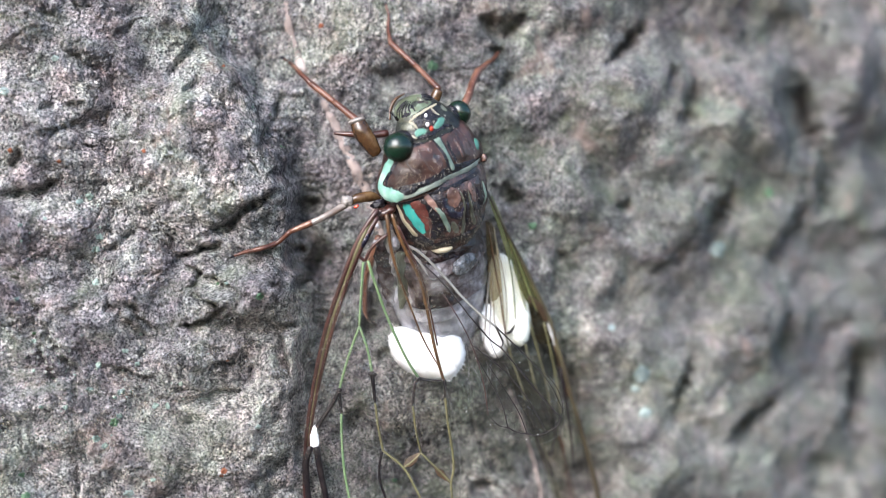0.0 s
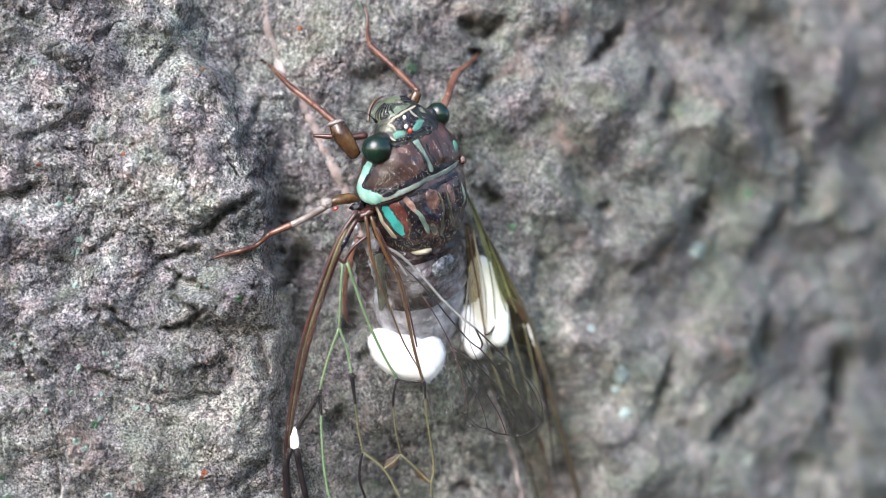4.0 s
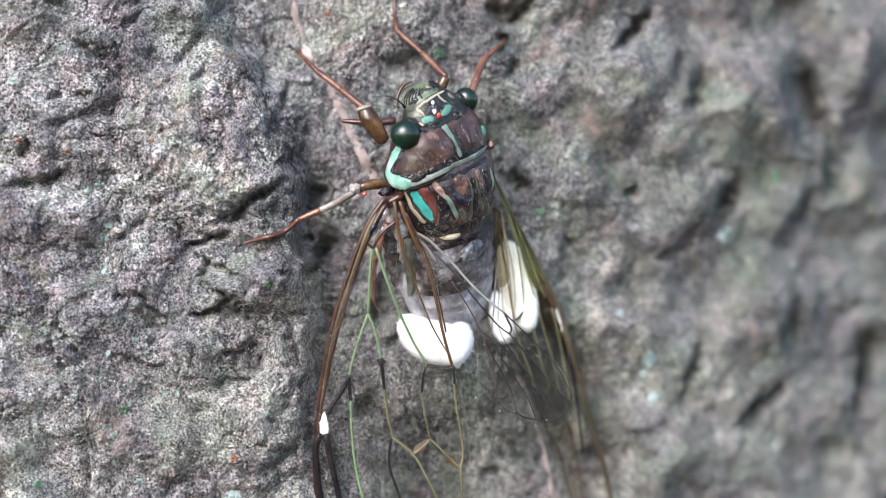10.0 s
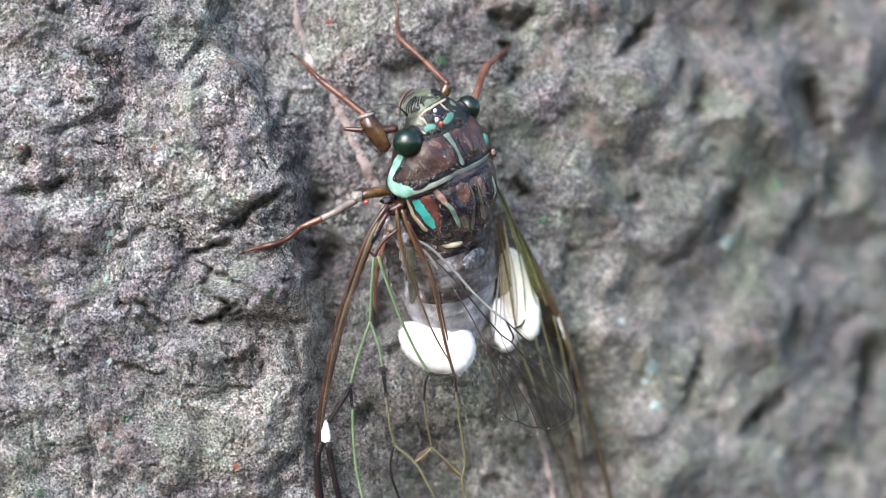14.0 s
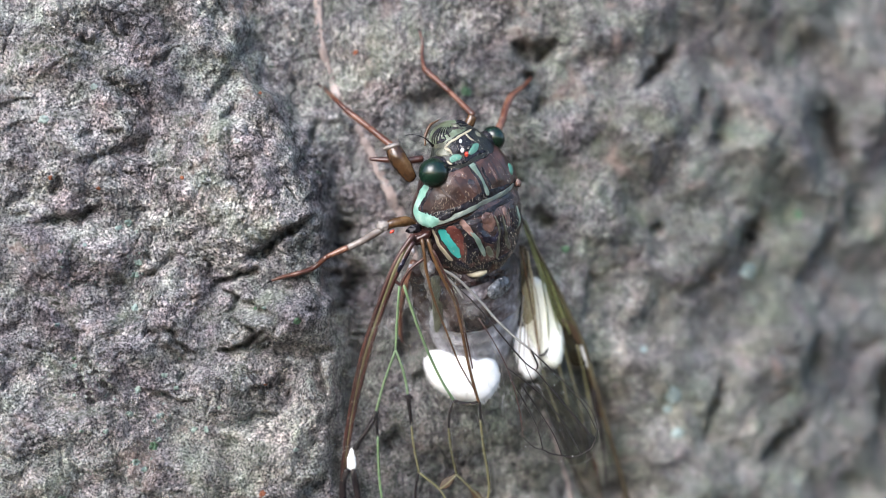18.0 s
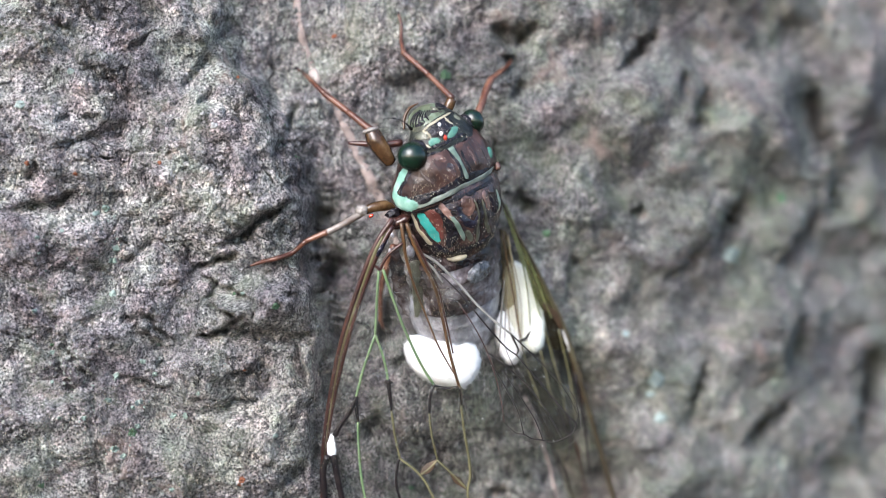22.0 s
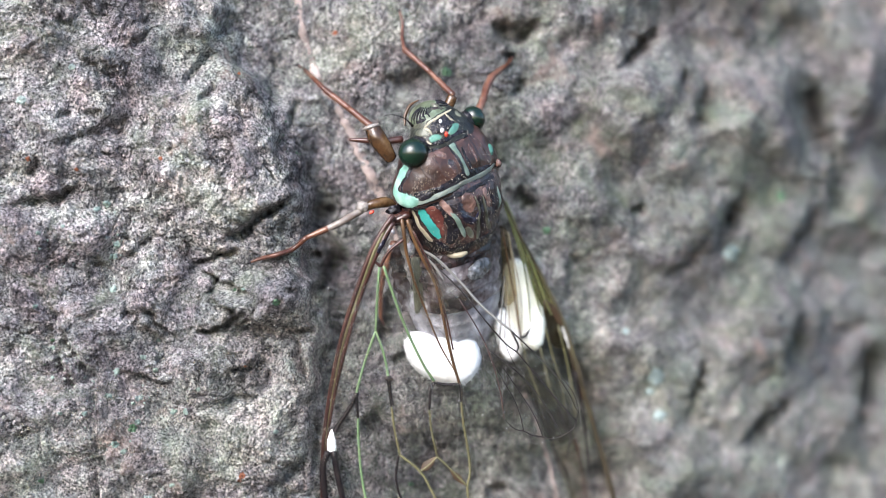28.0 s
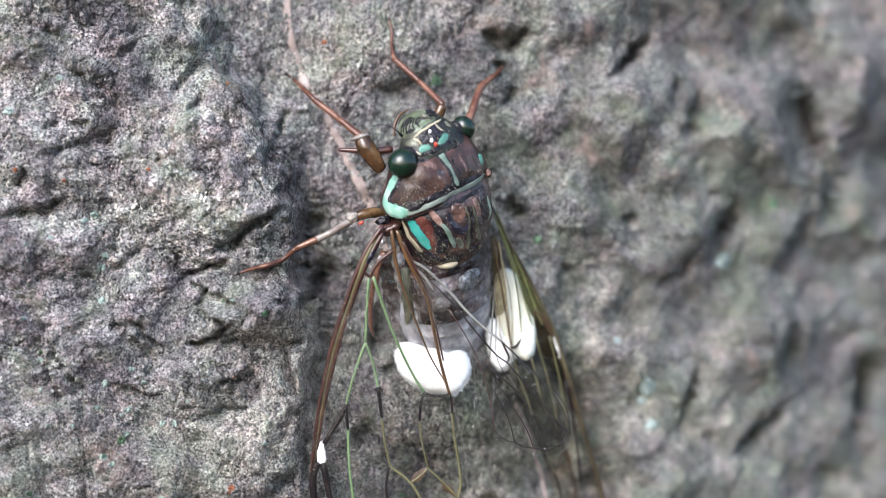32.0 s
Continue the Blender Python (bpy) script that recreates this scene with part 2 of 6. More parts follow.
# hollows and clefts: across, height, half-length, half-width, turn in degrees, depth (mm)
CLEFTS = [
    (-22.6, 4.0, 3.8, 0.5, 32, 3.6),
    (-25.8, -3.4, 3.4, 0.4, -30, 1.8),
    (-20.6, -8.2, 4.1, 0.6, -4, 3.4),
    (-22.4, -12.4, 1.9, 1.1, 80, 2.2),
    (-42.9, -9.8, 6.9, 0.6, -62, 1.6),
    (-40.2, -19.8, 6.9, 0.4, -80, 1.0),
    (-28.1, 22.9, 4.4, 0.6, 60, 2.0),
    (-36.2, 0.6, 1.9, 0.5, 35, 1.4),
    (-45.8, 6.5, 3.8, 0.7, 15, 2.2),
    (-33.2, -7.4, 2.5, 0.4, -50, 1.2),
    (-18.8, -24.2, 3.1, 0.5, 45, 1.6),
    (-30.1, -0.2, 1.6, 0.4, -40, 1.0),
    (-41.0, 13.6, 3.8, 0.5, 20, 1.4),
    (-35.1, -13.6, 3.1, 0.4, -10, 1.2),
    (-25.2, -16.2, 2.8, 0.4, 15, 1.4),
    (6.3, 26.1, 1.6, 1.2, 0, 3.5),
    (21.5, 24.5, 3.4, 0.8, 50, 4.0),
    (32.7, 3.1, 4.1, 1.1, 62, 5.0),
    (45.9, 16.6, 4.6, 2.0, -70, 6.0),
    (29.6, 17.7, 2.8, 1.1, 70, 2.5),
    (27.4, -1.3, 2.5, 0.9, 40, 2.2),
    (38.3, -20.6, 4.4, 0.9, 40, 3.4),
    (52.6, -18.5, 5.6, 1.4, 80, 4.5),
    (28.9, -16.9, 3.4, 0.8, 70, 2.4),
    (-5.5, 20.4, 2.5, 1.4, 10, 2.2),
    (13.4, -2.6, 3.1, 0.8, 80, 1.5),
    (-10.1, -18.9, 1.4, 1.0, 40, 2.8),
    (-5.5, -21.1, 1.1, 0.6, 0, 1.6),
    (4.4, -27.9, 1.2, 0.8, 0, 1.6),
    (-12.6, -7.8, 1.4, 0.8, 70, 2.0),
    (-11.3, -4.8, 1.9, 0.6, 80, 1.6),
    (-6.8, -11.8, 1.0, 0.6, 20, 1.8),
    (42.4, 1.5, 3.8, 1.2, 60, 3.4),
    (-16.5, 2.7, 4.4, 1.2, 84, 5.2),
    (-15.4, -2.9, 3.8, 1.2, 72, 5.4),
    (-14.4, -8.1, 3.2, 1.1, 95, 5.0),
    (-15.4, -13.9, 3.4, 1.0, 98, 4.4),
    (-16.3, -21.0, 3.4, 0.5, 92, 2.4),
    (-19.6, 14.9, 2.8, 0.5, 70, 2.4),
    (-27.3, -0.2, 2.4, 0.40, 20, 2.2),
    (-27.4, -3.5, 1.3, 0.25, 50, 1.2),
    (-26.0, -5.9, 1.7, 0.30, -38, 1.8),
    (-26.8, -7.9, 2.2, 0.35, 22, 2.2),
    (-24.8, -12.8, 1.5, 0.35, 34, 1.4),
    (-21.8, -14.0, 1.3, 0.40, 70, 1.4),
    (-45.1, -8.6, 1.6, 0.70, -65, 1.8),
    (-43.6, -12.9, 2.9, 0.50, -75, 1.6),
    (-34.3, -8.3, 2.2, 0.80, -40, 1.6),
    (-36.1, -6.4, 1.2, 0.60, -20, 1.4),
    (-40.3, -26.2, 2.8, 0.40, -83, 1.4),
    (-40.4, 15.9, 0.9, 0.50, 0, 1.0),
    (-43.6, 15.7, 0.8, 0.50, 20, 1.0),
    (-37.5, 13.8, 0.8, 0.40, -30, 1.0),
    (-35.0, 14.9, 1.0, 0.50, 60, 1.0),
    (-47.1, 9.9, 1.2, 0.50, 55, 1.6),
    (-35.3, 24.3, 1.3, 0.50, 40, 1.8),
    (-27.9, 18.2, 1.1, 0.40, 60, 1.6),
    (-18.0, -11.6, 2.6, 0.50, -83, 2.6),
    (8.4, 26.0, 1.6, 0.80, 45, 3.0),
    (6.9, 19.5, 1.2, 0.80, 70, 2.4),
    (6.2, 23.5, 0.9, 0.60, 20, 1.8),
    # hollow added to supply the shade to the right of the back shield
    (8.2, 6.4, 1.6, 1.10, -60, 3.0),
    (26.9, 20.2, 1.4, 0.70, 85, 2.4),
    (21.4, 5.4, 1.0, 0.60, 30, 1.8),
    (42.1, -11.3, 3.2, 1.60, 75, 4.0),
    (47.8, 8.5, 4.0, 1.80, 85, 4.0),
    # three hollows added beside the abdomen to supply the insect's shade
    (7.3, -15.3, 4.6, 2.00, -48, 4.0),
    (-8.4, -7.4, 3.0, 1.20, 80, 3.4),
    (12.7, -12.9, 3.0, 1.40, -65, 3.0),
]


def bark(x, z):
    """How far the bark stands out (mm) at the place x across, z up from the first eye's height (mm)."""
    lip = np.interp(z, [p[0] for p in LIP], [p[1] for p in LIP])
    near = np.exp(-((x - lip) / 22) ** 2)
    xs = x - (lip + 18) * near + (0.9 * gnoise(z / 3.1, x / 3.1, 8) + 0.5 * gnoise(z / 1.1, x / 4, 7)) * near
    px, ph = [p[0] for p in SECTION], [p[1] for p in SECTION]
    h = sum(np.interp(xs + d, px, ph) for d in (-1.2, -0.6, 0, 0.6, 1.2)) / 5
    left = 1 - step(-21, -15, xs)
    right = step(4, 20, x)
    # the hollow beside the lip runs out downwards
    h = h + 5.4 * (1 - step(-20, -5, z)) * (1 - step(-13, -1, x)) * (1 - left)
    # distance along the skin, so that grain is not drawn out down the steep lip
    e = x + 0.75 * np.clip(-h, 0, 10)
    wx = e + 2.2 * gnoise(e / 6, z / 6, 3) + 0.9 * gnoise(e / 2, z / 2, 4)
    wz = z + 2.2 * gnoise(e / 6, z / 6, 5) + 0.9 * gnoise(e / 2, z / 2, 6)
    h = h + 0.07 * z * (1 - left) * np.exp(-(z / 90) ** 2)
    big = knobs(wx / 7.5, wz / (7.0 + 2.0 * right), 21)
    mid = knobs(wx / 3.1 + 5, wz / 2.9, 22)
    small = knobs(wx / 1.3, wz / 1.2 + 3, 23)
    # worn smooth in some places, crumbled in others
    rough = 0.25 + 0.75 * step(-0.25, 0.35, gnoise(e / 7, z / 7, 31) + 0.5 * gnoise(e / 2.6, z / 2.6, 32))
    h = h + (0.7 + 0.9 * left + 0.5 * right) * np.minimum(big, 0.5)
    lumps = knobs(wx / 4.6 + 2.5, wz / 3.9 + 7, 24)
    h = h + (0.3 + 0.9 * left) * (1 - 0.7 * right) * np.minimum(lumps, 0.45) * step(-0.3, 0.2, gnoise(e / 10 + 3, z / 10, 33))
    h = h + (0.70 + 0.15 * left - 0.5 * right) * np.minimum(mid, 0.45) * rough
    h = h + (0.50 - 0.40 * right) * np.minimum(small, 0.5) * rough
    tiny = knobs(e / 0.58 + 0.25 * wx, z / 0.54 + 0.25 * wz, 25)
    h = h + (0.46 - 0.36 * right) * np.minimum(tiny, 0.6) * (0.45 + 0.55 * rough)
    h = h + 2.4 * left * fbm(e / 8, z / 7, 42, 3, 0.45)
    h = h + (0.9 + 0.5 * left + 3.2 * right) * fbm(e / 10, z / 10, 41, 5, 0.56 - 0.14 * right)
    # creases between the knobs, then thin cracks
    open_up = step(0.1, 0.45, gnoise(e / 6 + 9, z / 6, 35))
    h = h - (0.2 + 0.35 * left) * (1 - 0.8 * right) * np.exp(-(big / 0.04) ** 2) * open_up
    h = h - (0.15 + 0.25 * left) * (1 - right) * np.exp(-(mid / 0.06) ** 2) * step(0.1, 0.4, gnoise(e / 5, z / 5 + 4, 36))
    c = np.abs(gnoise(wx / 6.0, wz / 4.2, 51)) + 0.12 * np.abs(gnoise(e / 0.7, z / 0.7, 52))
    gate = step(0.15, 0.38, gnoise(e / 6, z / 6, 53))
    h = h - (0.5 + 0.5 * left) * gate * (1 - step(0.0, 0.06, c))
    # grain, drawn out upright in the hollow behind the insect
    trough = (1 - left) * (1 - right)
    h = h + (0.26 - 0.12 * right) * fbm(e / 0.7, z / 0.7, 61, 4, 0.68) * (0.6 + 0.6 * rough) + 0.26 * trough * fbm(e / 0.55, z / 2.6, 71, 3, 0.6)
    for a, b, ra, rb, d in SWELLINGS:
        q = ((x - a) / ra) ** 2 + ((z - b) / rb) ** 2
        h = h + d * np.exp(-q ** 1.5)
    for a, b, ra, rb, turn, d in CLEFTS:
        near = (np.abs(x - a) < ra * 1.5 + 2.5) & (np.abs(z - b) < ra * 1.5 + 2.5)
        if not near.any():
            continue
        ct, st = math.cos(radians(turn)), math.sin(radians(turn))
        zn = z[near]
        qx, qz = x[near] + 0.25 * (wx - e)[near] - a, 0.75 * zn + 0.25 * wz[near] - b
        u, v = qx * ct + qz * st, -qx * st + qz * ct
        v = v + 0.5 * gnoise(u / 1.5 + a, zn / 9, 54) + 0.2 * gnoise(u / 0.45, zn / 5 + b, 55)
        reach = np.exp(-(u / ra) ** 4) * (0.7 + 0.9 * np.abs(gnoise(u / 1.1, b + zn / 7, 56)))
        dip = np.where(v > 0, np.exp(-(v / (0.5 * rb)) ** 2), np.exp(-(v / (1.4 * rb)) ** 2))
        h[near] += d * reach * (0.25 * np.exp(-((v - 2.2 * rb) / (2.2 * rb)) ** 2) - 1.15 * dip)
    return h


def spread(lo, hi, step_in, far_lo, far_hi, growth):
    """Even steps from lo to hi and ever longer ones beyond, out to far_lo and far_hi."""
    inner = list(np.arange(lo, hi + step_in / 2, step_in))
    s, v = step_in, inner[-1]
    while v < far_hi:
        s = min(s * growth, 60)
        v += s
        inner.append(min(v, far_hi))
    s, v, before = step_in, inner[0], []
    while v > far_lo:
        s = min(s * growth, 60)
        v -= s
        before.append(max(v, far_lo))
    return np.array(before[::-1] + inner)


def tree_trunk(material):
    zs = spread(-40, 42, 0.14, -EYE * 1000 - 20, 3600, 1.25)
    front = np.concatenate([np.arange(-60, -2, 0.125), np.arange(-2, 78.01, 0.2)])
    n = 90
    k = np.arange(1, n) / n
    ang = np.radians(53 - 323 * k)
    rad = 230 + 15 * k
    zz, xx = np.meshgrid(zs, front, indexing="ij")
    out = bark(xx.ravel(), zz.ravel()).reshape(xx.shape)
    bx = -60 + rad * np.cos(ang)
    bo = -242 + rad * np.sin(ang)
    bz, bxx = np.meshgrid(zs, bx, indexing="ij")
    lump = fbm(np.tile(ang * 4, (len(zs), 1)).ravel(), (bz / 45).ravel(), 81, 4).reshape(bz.shape) * 9 * np.sin(np.pi * k)
    x = np.concatenate([xx, bxx + lump * np.cos(ang)], axis=1)
    o = np.concatenate([out, np.tile(bo, (len(zs), 1)) + lump * np.sin(ang)], axis=1)
    z = np.concatenate([zz, bz], axis=1)
    # the foot of the tree flares
    flare = 1 + 0.35 * np.exp(-(z + EYE * 1000) / 220)
    x, o = (x + 60) * flare - 60, (o + 242) * flare - 242
    rows, cols = x.shape
    co = np.stack([x, -o, z], axis=2).reshape(-1, 3) * MM
    co[:, 2] += EYE
    r, c = np.meshgrid(np.arange(rows - 1), np.arange(cols), indexing="ij")
    c2 = (c + 1) % cols
    quads = np.stack([r * cols + c, r * cols + c2, (r + 1) * cols + c2, (r + 1) * cols + c], axis=2).reshape(-1, 4)
    me = bpy.data.meshes.new("tree_trunk")
    me.vertices.add(len(co))
    me.vertices.foreach_set("co", co.ravel())
    # the sawn top closes the trunk
    top = np.arange((rows - 1) * cols, rows * cols)
    me.loops.add(quads.size + cols)
    me.loops.foreach_set("vertex_index", np.concatenate([quads.ravel(), top]).astype(np.int32))
    me.polygons.add(len(quads) + 1)
    me.polygons.foreach_set("loop_start", np.append(np.arange(0, quads.size, 4), quads.size).astype(np.int32))
    me.polygons.foreach_set("loop_total", np.append(np.full(len(quads), 4), cols).astype(np.int32))
    me.polygons.foreach_set("use_smooth", np.append(np.ones(len(quads), dtype=bool), False))
    me.update()
    me.validate()
    me.materials.append(material)
    ob = new("tree_trunk", me)
    return tagged(ob, "grey knobbly lichened bark of a living tree trunk", "tree", kind="structure")


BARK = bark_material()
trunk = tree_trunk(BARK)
bm = bmesh.new()
bmesh.ops.create_grid(bm, x_segments=60, y_segments=60, size=60)
for v in bm.verts:
    v.co.z = 0.05 * noise.noise(v.co * 0.4)
me = bpy.data.meshes.new("ground")
bm.to_mesh(me)
bm.free()
me.materials.append(ground_material())
tagged(new("ground", me), "brown woodland soil with leaf litter round the tree", "ground", kind="structure")


# ---- the insect: builders ----
def part(name, bm, material, parent, label="", smooth=True):
    """Links a bmesh as one mesh under a thing or a part."""
    bmesh.ops.recalc_face_normals(bm, faces=bm.faces[:])
    me = bpy.data.meshes.new(name)
    bm.to_mesh(me)
    bm.free()
    for p in me.polygons:
        p.use_smooth = smooth
    me.materials.append(material)
    ob = new(name, me)
    ob.parent = parent
    if label:
        tagged(ob, label)
    return ob


def glide(pts, n=5):
    """A smooth line through the points (any number of columns)."""
    p = np.array(pts, dtype=float)
    if len(p) < 3:
        k = np.linspace(0, 1, n + 1)[:, None]
        return p[0] * (1 - k) + p[-1] * k
    q = np.vstack([2 * p[0] - p[1], p, 2 * p[-1] - p[-2]])
    out = []
    for i in range(1, len(q) - 2):
        for s in np.arange(n) / n:
            out.append(0.5 * (2 * q[i] + (q[i + 1] - q[i - 1]) * s + (2 * q[i - 1] - 5 * q[i] + 4 * q[i + 1] - q[i + 2]) * s * s
                              + (3 * q[i] - q[i - 1] - 3 * q[i + 1] + q[i + 2]) * s ** 3))
    out.append(p[-1])
    return np.array(out)


def tube(bm, pts, radii, sides=8, n=5, flat=1.0, wobble=0.0):
    """A round, tapered, closed limb through points in mm; flat: thickness along the view against width."""
    r = np.interp(np.linspace(0, 1, 200), np.linspace(0, 1, len(radii)), radii)
    line = glide(pts, n)
    m = len(line)
    rr = [float(q) for q in np.interp(np.linspace(0, 1, m), np.linspace(0, 1, 200), r)]
    rings = []
    for i, c in enumerate(line):
        d = Vector(line[min(i + 1, m - 1)] - line[max(i - 1, 0)]).normalized()
        side = d.cross(Vector((0, 1, 0)))
        if side.length < 1e-3:
            side = d.cross(Vector((1, 0, 0)))
        side.normalize()
        up = side.cross(d).normalized()
        w = rr[i] * (1 + wobble * noise.noise(Vector(c) * 2.0))
        rings.append([bm.verts.new((Vector(c) + w * (math.cos(a) * side + flat * math.sin(a) * up)) * MM)
                      for a in (2 * math.pi * k / sides for k in range(sides))])
    for a, b in zip(rings, rings[1:]):
        for k in range(sides):
            bm.faces.new((a[k], a[(k + 1) % sides], b[(k + 1) % sides], b[k]))
    for ring, end, way in ((rings[0], line[0], line[0] - line[1]), (rings[-1], line[-1], line[-1] - line[-2])):
        w = float(np.linalg.norm(way))
        tip = bm.verts.new((Vector(end) + Vector(way / max(w, 1e-6)) * 0.5 * (rr[0] if ring is rings[0] else rr[-1])) * MM)
        for k in range(sides):
            bm.faces.new((ring[k], ring[(k + 1) % sides], tip))
    return bm


def limb(name, pts, radii, material, parent, label="", **kw):
    return part(name, tube(bmesh.new(), pts, radii, **kw), material, parent, label)


def ball(bm, centre, axes, seg=24, rings=14, bump=0.0):
    """An ellipsoid: centre in mm and three half-axis vectors in mm."""
    made = bmesh.ops.create_uvsphere(bm, u_segments=seg, v_segments=rings, radius=1.0)
    for v in made["verts"]:
        c = v.co.copy()
        k = 1 + bump * noise.noise(c * 2.3 + Vector(centre))
        v.co = (Vector(centre) + k * (c.x * Vector(axes[0]) + c.y * Vector(axes[1]) + c.z * Vector(axes[2]))) * MM
    return bm


# body axes: across to its right side, along to the head, out of its back (x, y, z of the place)
ACROSS = Vector((0.70, 0.60, 0.387))
ALONG = Vector((-0.101, -0.454, 0.884))
BACK = Vector((0.706, -0.658, -0.257))
MIDEYE = Vector((-0.71, -11.00, 10.72))


def body(t, a, n):
    return MIDEYE + t * ACROSS + a * ALONG + n * BACK


# cross-sections: along, half-width, height of the back, depth of the belly, lift (mm)
HEAD = [(3.1, 0.9, 0.5, 1.2, -1.0), (2.5, 2.0, 1.1, 2.0, -0.6), (1.4, 3.1, 1.7, 2.8, -0.2), (0.3, 3.8, 2.1, 3.4, 0.1), (-0.7, 4.2, 2.4, 3.6, 0.2), (-1.1, 3.6, 2.0, 3.0, 0.2)]
PRONOTUM = [(0.1, 3.6, 1.9, 3.0, 0.0), (-0.4, 4.5, 2.55, 3.6, 0.1), (-1.6, 5.2, 3.2, 4.2, 0.1), (-3.0, 6.0, 3.8, 4.6, 0.1), (-4.2, 6.6, 4.1, 4.8, 0.0), (-5.2, 6.9, 4.1, 5.0, -0.1), (-6.1, 6.95, 4.0, 5.0, -0.2), (-6.5, 6.7, 3.9, 4.8, -0.2), (-6.8, 5.6, 3.4, 4.4, -0.2)]
MESONOTUM = [(-4.2, 4.8, 3.2, 4.0, 0.0), (-4.8, 5.9, 4.0, 4.8, 0.0), (-6.5, 6.2, 4.7, 5.2, 0.0), (-8.5, 6.1, 5.0, 5.3, 0.0), (-10.5, 5.7, 4.8, 5.2, 0.0), (-12.3, 4.9, 4.3, 4.8, 0.0), (-13.6, 3.6, 3.6, 4.2, 0.0), (-14.2, 2.4, 2.6, 3.6, 0.0)]
ABDOMEN = [(-12.0, 4.4, 3.0, 4.4, -0.2), (-13.5, 5.2, 3.5, 4.8, -0.2), (-16.0, 5.7, 3.9, 5.0, -0.2), (-20.0, 5.5, 3.9, 4.8, -0.3), (-23.5, 4.8, 3.5, 4.4, -0.5), (-26.5, 3.5, 2.7, 3.6, -0.7), (-28.6, 2.0, 1.6, 2.4, -0.8), (-29.6, 0.7, 0.6, 1.0, -0.8)]


def skin(table, a, th, lift=0.0):
    """The place (mm) on a lofted piece at a along the body and th degrees round it: 90 is the middle of the back, 180 its left side."""
    rows = sorted(table)
    al = [r[0] for r in rows]
    w, up, down, off = (float(np.interp(a, al, [r[k] for r in rows])) for k in (1, 2, 3, 4))
    c, s = math.cos(radians(th)), math.sin(radians(th))
    e = 0.88
    t = (w + lift) * math.copysign(abs(c) ** e, c)
    n = off + ((up if s > 0 else down) + lift) * math.copysign(abs(s) ** e, s)
    return t, a, n


# unevenness of each piece: height and fineness
UNEVEN = {id(HEAD): (0.2, 1.2), id(PRONOTUM): (0.26, 0.7), id(MESONOTUM): (0.26, 0.8)}


def surface_at(table, a, th, lift=0.0):
    """The place on an uneven piece."""
    t, a, n = skin(table, a, th, lift)
    height, scale = UNEVEN.get(id(table), (0.18, 1.4))
    return body(t, a, n + height * noise.noise(Vector(skin(table, a, th)) * scale))


def loft(table, sides=48, lengths=26):
    bm = bmesh.new()
    lo, hi = min(r[0] for r in table), max(r[0] for r in table)
    rings = []
    for i in range(lengths + 1):
        a = lo + (hi - lo) * i / lengths
        ring = []
        for k in range(sides):
            th = 360 * k / sides
            ring.append(bm.verts.new(surface_at(table, a, th) * MM))
        rings.append(ring)
    for a, b in zip(rings, rings[1:]):
        for k in range(sides):
            bm.faces.new((a[k], a[(k + 1) % sides], b[(k + 1) % sides], b[k]))
    bm.faces.new(rings[0])
    bm.faces.new(rings[-1])
    return bm


def ribbon(name, table, pts, material, parent, label="", lift=0.10, across=7):
    """A raised marking that follows the skin: points of (along, round, half-width in mm)."""
    line = glide(pts, 6)
    bm = bmesh.new()
    rows = []
    m = len(line)

    def at(a, th, up):
        return surface_at(table, a, th, up)
    for i, (a, th, w) in enumerate(line.tolist()):
        da, dt = (line[min(i + 1, m - 1)][:2] - line[max(i - 1, 0)][:2]).tolist()
        p = at(a, th, 0)
        ea, et = (at(a + 0.05, th, 0) - p) / 0.05, (at(a, th + 1, 0) - p)
        d = (da * ea + dt * et).normalized()
        nrm = ea.cross(et).normalized()
        side = nrm.cross(d)
        mat2 = Matrix(((ea.dot(ea), ea.dot(et)), (ea.dot(et), et.dot(et))))
        sol = mat2.inverted_safe() @ Vector((side.dot(ea), side.dot(et)))
        end = min(i, m - 1 - i)
        w = max(w * min(1.0, 0.45 + 0.3 * end), 0.02)
        w *= 1 + 0.25 * noise.noise(Vector((i * 0.6, a, th)))
        rows.append([bm.verts.new(at(a + sol.x * w * s, th + sol.y * w * s, lift * (1 - s ** 8) - 0.05 * s ** 8) * MM)
                     for s in np.linspace(-1, 1, across).tolist()])
    for r1, r2 in zip(rows, rows[1:]):
        for k in range(across - 1):
            bm.faces.new((r1[k], r1[k + 1], r2[k + 1], r2[k]))
    return part(name, bm, material, parent, label)


def sheet(name, outline, material, parent, label="", thick=0.03, sag=0.0):
    """A thin wing skin within an outline of points in mm."""
    bm = bmesh.new()
    line = glide(list(outline) + [outline[0]], 4)[:-1]
    f = bm.faces.new([bm.verts.new(Vector(p) * MM) for p in line])
    bmesh.ops.triangulate(bm, faces=[f])
    bmesh.ops.solidify(bm, geom=bm.faces[:], thickness=thick * MM)
    return part(name, bm, material, parent, label, smooth=False)


